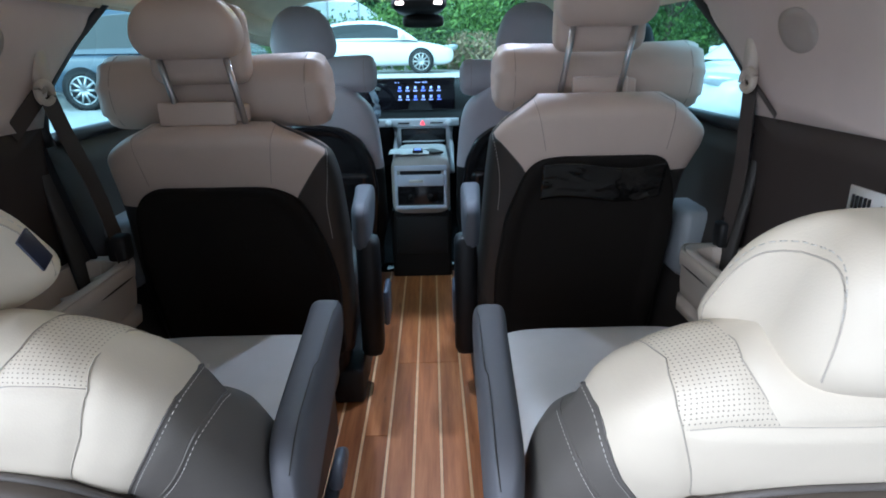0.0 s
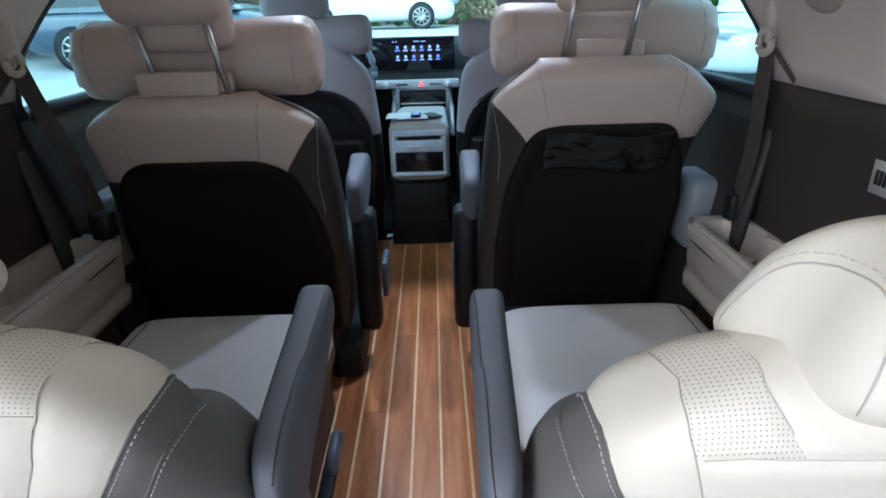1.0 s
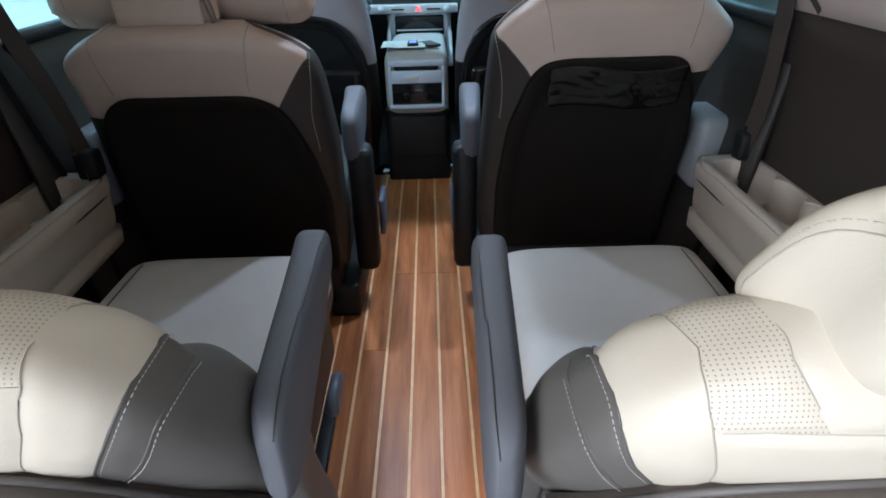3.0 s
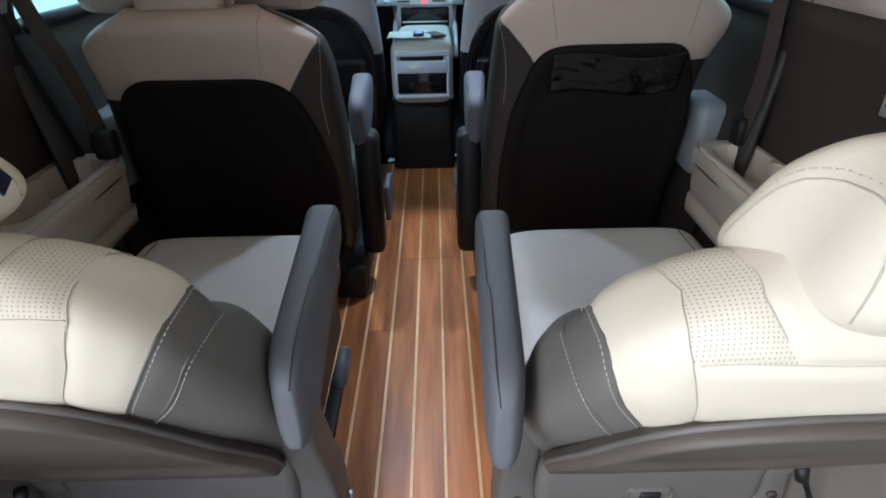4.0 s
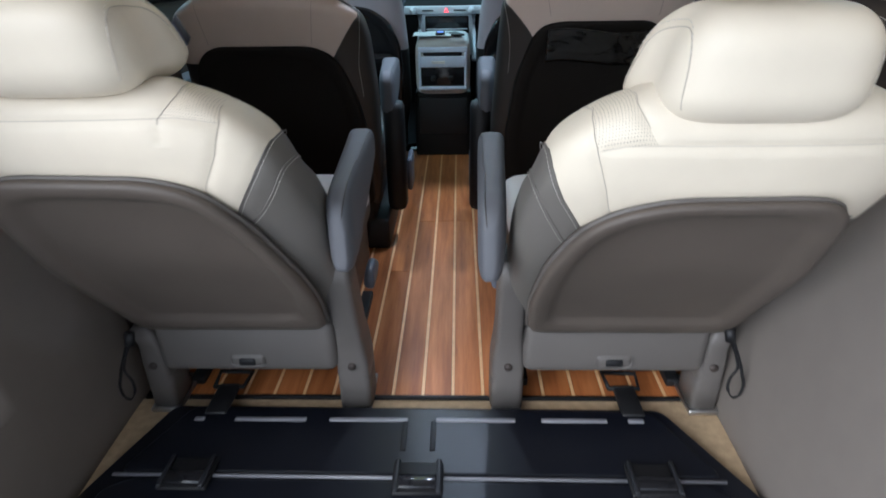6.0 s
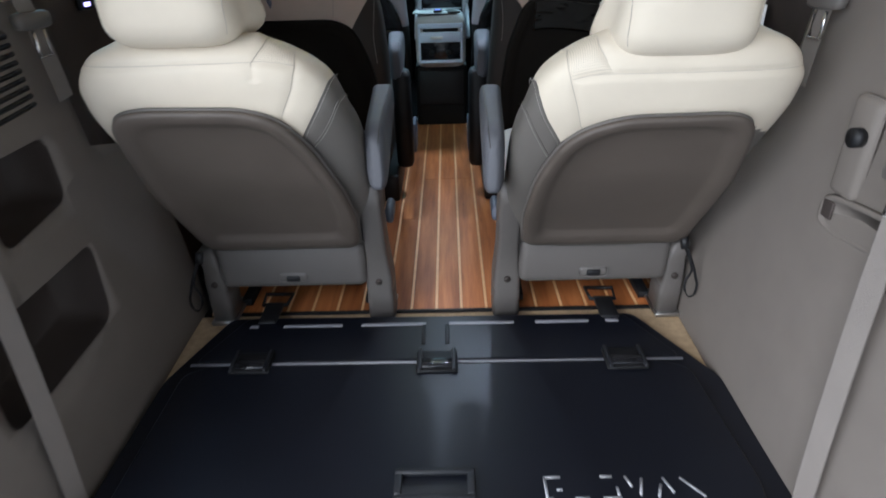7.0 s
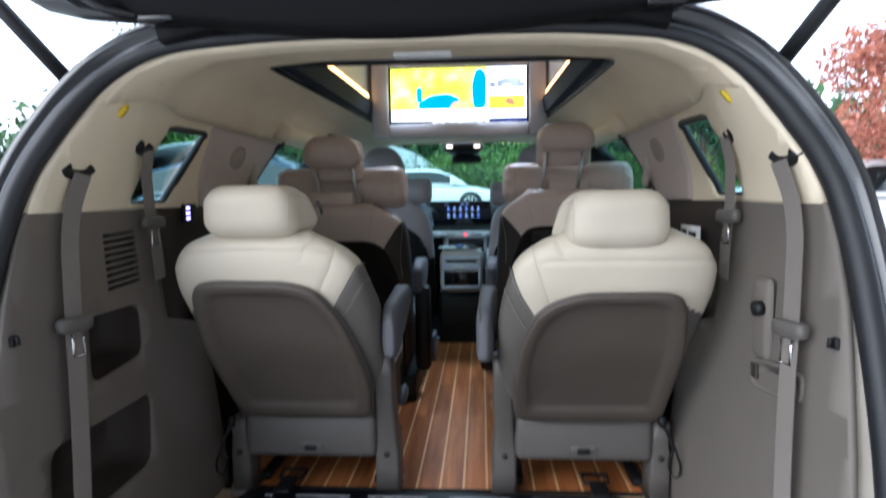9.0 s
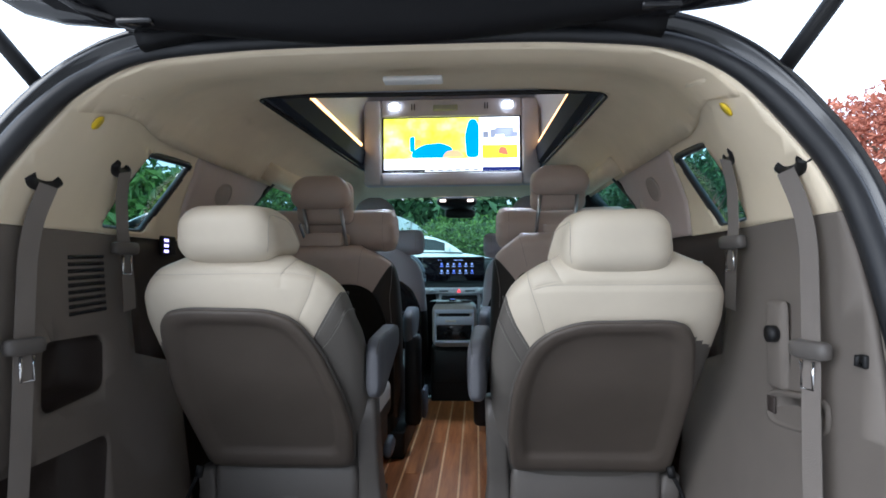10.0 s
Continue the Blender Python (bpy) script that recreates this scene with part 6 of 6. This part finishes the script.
LEAF = leaf_material("green_leaves", (0.035, 0.085, 0.015), (0.15, 0.27, 0.05))
DARKLEAF = leaf_material("dark_green_leaves", (0.015, 0.05, 0.018), (0.07, 0.15, 0.05))
REDLEAF = leaf_material("red_leaves", (0.22, 0.05, 0.03), (0.62, 0.25, 0.16))
DRY = leaf_material("dry_grass_blades", (0.22, 0.16, 0.08), (0.42, 0.33, 0.20))
GRASS = leaf_material("bright_grass_blades", (0.08, 0.18, 0.02), (0.22, 0.36, 0.06))
BARK = plain("brown_bark", (0.10, 0.075, 0.055), 0.9, grain=60, bump=0.6)


def leaves(clumps, count, size, seed):
    """Small folded leaves strewn through round clumps."""
    rng = np.random.default_rng(seed)
    vs, fs = [], []
    per = max(1, count // len(clumps))
    for c, r in clumps:
        for _ in range(per):
            d = rng.normal(size=3)
            d /= np.linalg.norm(d)
            p = np.array(c) + d * np.array(r) * (rng.random() ** 0.4)
            a = rng.normal(size=3)
            a /= np.linalg.norm(a)
            b = np.cross(a, rng.normal(size=3))
            b /= np.linalg.norm(b)
            s = size * (0.6 + 0.8 * rng.random())
            k = len(vs)
            n = np.cross(a, b) * s * 0.25
            vs += [p - a * s, p + b * s * 0.45 + n, p + a * s, p - b * s * 0.45 + n]
            fs += [(k, k + 1, k + 2), (k, k + 2, k + 3)]
    me = bpy.data.meshes.new("leaves")
    me.from_pydata([tuple(v) for v in vs], [], fs)
    bm = bmesh.new()
    bm.from_mesh(me)
    bpy.data.meshes.remove(me)
    return bm


def leaf_part(name, bm, material, parent=None, label=""):
    me = bpy.data.meshes.new(name)
    bm.to_mesh(me)
    bm.free()
    me.materials.append(material)
    ob = new(name, me)
    if parent:
        ob.parent = parent
    if label:
        ob["label"] = label
    return ob


def tree(x, y, h, crown_r, material, label, seed, leaf=0.12, count=2600):
    rng = random.Random(seed)
    t = thing("tree", label, "tree", at=(0, 0, 0))
    z = rise(x, y)
    trunk = [Vector((x + 0.1 * math.sin(k * 1.3 + seed), y + 0.08 * math.cos(k + seed), z - 0.1 + h * 0.7 * k / 6)) for k in range(7)]
    part("trunk", tube(trunk, [0.03 * h * (1 - k / 8) for k in range(7)], 10), BARK, t)
    clumps = []
    for k in range(9):
        a = rng.uniform(0, 6.28)
        q = rng.uniform(0.25, 1)
        end = Vector((x + math.cos(a) * crown_r * q, y + math.sin(a) * crown_r * q, z + h * rng.uniform(0.42, 0.95)))
        start = trunk[rng.randint(2, 6)]
        part("limb", tube([start, start.lerp(end, 0.5) + Vector((0, 0, 0.1 * h * 0.3)), end], [0.012 * h, 0.008 * h, 0.003 * h], 6), BARK, t)
        r = crown_r * rng.uniform(0.32, 0.55)
        clumps.append((tuple(end), (r, r, r * 0.75)))
    leaf_part("crown", leaves(clumps, count, leaf, seed), material, t)
    return t


def bank(name, label, x0, x1, y, h, depth, material, count, leaf, seed, category="bushes"):
    rng = random.Random(seed)
    clumps = []
    n = max(4, int(abs(x1 - x0) / 0.9))
    for k in range(n * 2):
        x = x0 + (x1 - x0) * (k + rng.random()) / (n * 2)
        yy = y + rng.uniform(0, depth)
        z = rise(x, yy)
        r = h * rng.uniform(0.35, 0.6)
        clumps.append(((x, yy, z + rng.uniform(0.15, 0.75) * h), (r * 1.2, r, r)))
    return tagged(leaf_part(name, leaves(clumps, count, leaf, seed), material), label, category, kind="stuff")


bank("bushes", "bright green bushes beyond the car park", -1.5, 12, 19.5, 2.4, 3, LEAF, 24000, 0.085, 3)
bank("bushes", "bright green bushes beyond the car park", -16, -1.5, 20.5, 2.2, 3, LEAF, 18000, 0.085, 4)
bank("bushes", "green trees and shrubs beyond the greenhouse", -12.5, -8.5, 15.5, 3.2, 2.0, LEAF, 4500, 0.22, 8)
bank("grass_verge", "strip of bright grass along the car park", -14, 14, 18.6, 0.22, 1.6, GRASS, 14000, 0.07, 5, "grass")
bank("dry_bush", "dry straw coloured undergrowth", 0.9, 2.6, 18.6, 1.1, 0.8, DRY, 5000, 0.08, 6)
bank("woods", "dark green woods in the distance", -30, 40, 32, 7.0, 9, DARKLEAF, 26000, 0.42, 7, "woods")
bank("woods", "dark green woods along the edge of the car park", -26, -13, 6, 2.2, 22, DARKLEAF, 14000, 0.22, 9, "woods")
bank("woods", "dark green woods along the edge of the car park", 11, 24, 8, 2.8, 20, DARKLEAF, 14000, 0.22, 10, "woods")
for k, (x, y, h, r) in enumerate(((-9.5, 20, 7, 2.6), (5.5, 17, 5, 2.1), (-6, 21, 7, 2.6), (8, 20, 4.8, 2.1))):
    tree(x, y, h, r, DARKLEAF if k % 2 else LEAF, "leafy green tree at the edge of the car park", 20 + k)
tree(6.3, 6.4, 4.0, 1.7, REDLEAF, "red-leaved maple tree beside the car park", 41, 0.05, 13000)
tree(9.6, 8.4, 4.0, 1.8, REDLEAF, "red-leaved maple tree beside the car park", 43, 0.05, 13000)

WHITEPAINT = plain("white_car_paint", (0.80, 0.81, 0.82), 0.2, bump=0, var=0.02, coat=0.6)
NAVYPAINT = plain("dark_blue_car_paint", (0.04, 0.065, 0.10), 0.2, bump=0, coat=0.6)
CARGLASS = plain("dark_car_glass", (0.012, 0.018, 0.02), 0.06, bump=0)
TYRE = plain("tyre_rubber", (0.02, 0.02, 0.02), 0.8, bump=0.2)
LAMP = plain("headlamp_glass", (0.55, 0.58, 0.62), 0.1, 0.4, bump=0)


def car(name, label, paint, m, tall=1.45, length=4.7):
    """A saloon or wagon that points along +x before it is placed."""
    t = thing(name, label, "car")
    L, W = length, 0.91
    low = [(0.0, 0.42, 0.58, 0.66), (0.05, 0.30, 0.67, 0.76), (0.16, 0.24, 0.72, 0.83), (0.35, 0.21, 0.77, 0.88), (0.7, 0.2, 0.84, 0.91), (1.1, 0.2, 0.90, 0.91), (1.6, 0.2, 0.93, 0.91), (L - 1.2, 0.2, 0.98, 0.91), (L - 0.3, 0.22, 0.98, 0.88), (L - 0.05, 0.34, 0.9, 0.82), (L, 0.45, 0.8, 0.75)]
    rings = [oval((L / 2 - x, 0, (a + b) / 2), (0, w, 0), (0, 0, (b - a) / 2), 4.5, 28) for x, a, b, w in low]
    body = part("body", skin(rings), paint, t)
    back = L - 0.75 if tall < 1.6 else L - 0.35
    cab = [(1.0, 0.88, 0.89, 0.82), (1.25, 0.9, 1.07, 0.79), (1.55, 0.9, tall - 0.20, 0.74), (1.85, 0.9, tall - 0.07, 0.70), (2.2, 0.9, tall - 0.01, 0.68), (2.65, 0.9, tall, 0.67), (3.1, 0.9, tall - 0.03, 0.68), ((3.1 + back) / 2, 0.9, tall - 0.11, 0.70), (back, 0.9, tall - 0.26, 0.73), (L - 0.25, 0.9, 0.95, 0.80)]
    crings = []
    for x, a, b, w in cab:
        crings.append([Vector((L / 2 - x, k * (W * 0.93 + (w - W * 0.93) * q), a + (b - a) * q)) for k, q in ((-1, 0), (-1, 0.35), (-1, 0.8), (-0.9, 0.96), (-0.5, 1), (0, 1.01), (0.5, 1), (0.9, 0.96), (1, 0.8), (1, 0.35), (1, 0))])
    part("cabin", skin(crings, loop=False, cap=False), paint, t)
    for sy in (-1, 1):
        g = []
        for x, a, b, w in cab[2:-1]:
            g.append([Vector((L / 2 - x, sy * (W * 0.93 + (w - W * 0.93) * q + 0.006), a + (b - a) * q)) for q in (0.12, 0.45, 0.8)])
        part("side_window", skin(g, loop=False, cap=False), CARGLASS, t, "dark side window")
        part("wing_mirror", skin(pillow(L / 2 - 1.45, sy * 0.98, 0.92, 1.07, 0.09, 0.09, 2.6, 0, 0.05, 16, 10)), paint, t)
        hl = skin([oval((L / 2 - 0.10 - d, sy * (0.60 + d * 0.25), 0.68), (0.20, sy * -0.20, 0.03), (0, 0, 0.08), 2.6, 18) for d in (-0.05, 0.02)])
        part("headlight", hl, LAMP, t, "clear headlight")
        for x in (0.92, L - 1.02):
            wx = L / 2 - x
            wh = part("wheel", skin([oval((wx, sy * y, 0.325), (r, 0, 0), (0, 0, r), 2, 36) for y, r in ((0.70, 0.30), (0.72, 0.325), (0.89, 0.325), (0.915, 0.30), (0.915, 0.235), (0.885, 0.225))], cap=False), TYRE, t, "black tyre")
            part("rim", join(*[tube([(wx, sy * 0.90, 0.325), (wx + 0.225 * math.cos(a), sy * 0.905, 0.325 + 0.225 * math.sin(a))], [0.035, 0.02], 6) for a in np.linspace(0, 6.283, 10, endpoint=False)], tube([Vector((wx + 0.225 * math.cos(a), sy * 0.905, 0.325 + 0.225 * math.sin(a))) for a in np.linspace(0, 6.283, 37)], 0.016, 6)), STEEL, wh, "alloy rim")
            part("wheel_well", skin([oval((wx, sy * y, 0.34), (0.36, 0, 0), (0, 0, 0.36), 2, 28) for y in (0.84, 0.913)]), BLACK, t)
    part("windscreen", skin([[Vector((L / 2 - 1.06, k * 0.80, 0.925)) for k in (-1, 0, 1)], [Vector((L / 2 - 1.92, k * 0.64, tall - 0.015)) for k in (-1, 0, 1)]], loop=False, cap=False), CARGLASS, t, "dark windscreen", solid=0.004)
    part("grille", box(L / 2 - 0.10, L / 2 - 0.005, -0.42, 0.42, 0.40, 0.58, 0.02), BLACK, t)
    t.matrix_world = m
    return t


car("white_car", "white saloon parked across the car park", WHITEPAINT, Matrix.Translation((-1.64, 17.4, rise(0, 17.4))))
car("white_car", "white saloon parked beside the van, headlight towards it", WHITEPAINT, Matrix.Translation((5.51, 7.8, rise(0, 7.4))) @ pose(0, 0, 0, 0, 0, 200))
car("dark_car", "dark blue sports utility car parked beside the van", NAVYPAINT, Matrix.Translation((-4.42, 10.4, rise(0, 9.5))), tall=1.68)

# unseen building, made up to block light from the rear and right
blockm = plain("blocker_grey", (0.36, 0.34, 0.31), 0.9, var=0.15, scale=1.5, grain=80, bump=0.3)
blocker = thing("outbuilding", "unseen grey block added behind the van to hold back light", "building")
part("wall", box(3.0, 9.0, -14.0, -1.2, -0.6, 6.6, 0.02), blockm, blocker, smooth=False)
part("wing_wall", box(-0.8, 3.0, -14.0, -7.5, -0.6, 5.2, 0.02), blockm, blocker, smooth=False)
part("roof", box(2.7, 9.3, -14.3, -0.9, 6.6, 6.9, 0.03), BROWN, blocker, smooth=False)

# greenhouse tunnel
gh = thing("greenhouse", "long white plastic greenhouse tunnel", "greenhouse")
ghm = plain("milky_plastic_sheet", (0.72, 0.76, 0.78), 0.4, bump=0.05, var=0.06)
gx, gy = -4.2, 22.0
part("cover", skin([[Vector((gx + 3.2 * math.cos(a), yy, rise(gx, 22) + 2.7 * math.sin(a))) for a in np.linspace(0, math.pi, 25)] for yy in (gy, gy + 14)], loop=False, cap=False), ghm, gh, solid=0.02)
part("end_sheet", skin([[Vector((gx + 3.2 * math.cos(a), gy, rise(gx, 22) + 2.7 * math.sin(a) * k)) for a in np.linspace(0, math.pi, 25)] for k in (0.0, 1.0)], loop=False, cap=False), ghm, gh, solid=0.02)
for a in np.linspace(0.25, math.pi - 0.25, 8):
    part("rib", tube([(gx + 3.2 * math.cos(a), gy - 0.04, rise(gx, 22)), (gx + 3.2 * math.cos(a), gy - 0.04, rise(gx, 22) + 2.7 * math.sin(a))], 0.03, 6), STEEL, gh)
gh2 = thing("greenhouse", "long white plastic greenhouse tunnel", "greenhouse")
part("cover", skin([[Vector((-8.6 + 2.4 * math.cos(a) - k * 2.5, 13.5 + k * 3, rise(-8, 13) - 0.2 + 1.9 * math.sin(a))) for a in np.linspace(0, math.pi, 25)] for k in (-1.2, 1.2)], loop=False, cap=False), ghm, gh2, solid=0.02)

# ---------------------------------------------------------------- floor planks
P = 0.0635
SHARED = {}


def plank_mesh(length, material, w, h):
    key = (round(length, 4), material.name, round(w, 4))
    if key not in SHARED:
        bm = box(-w / 2, w / 2, 0, length, -0.006, h, 0.0006, 1)
        me = bpy.data.meshes.new("plank")
        bmesh.ops.recalc_face_normals(bm, faces=bm.faces[:])
        bm.to_mesh(me)
        bm.free()
        me.materials.append(material)
        SHARED[key] = me
    return SHARED[key]


for k in range(-9, 10):
    x = (k + 0.5) * P
    if not -0.6 < x < 0.615:
        continue
    joint = 0.868 if k % 2 else 0.35 + 0.17 * ((k * 7) % 5)
    if k in (-1, 0):
        joint = 0.868
    for y0, y1 in ((REARLINE - 0.011, joint - 0.0006), (joint + 0.0006, FRONT)):
        ob = new("plank", plank_mesh(y1 - y0, WOOD, P - 0.0065, 0.0))
        ob.location = (x, y0, 0)
        ob.parent = floor
for k in range(-9, 10):
    x = k * P
    if -0.6 < x < 0.615:
        ob = new("inlay_strip", plank_mesh(FRONT - REARLINE + 0.011, MAPLE, 0.0062, 0.0004))
        ob.location = (x, REARLINE - 0.011, 0)
        ob.parent = floor
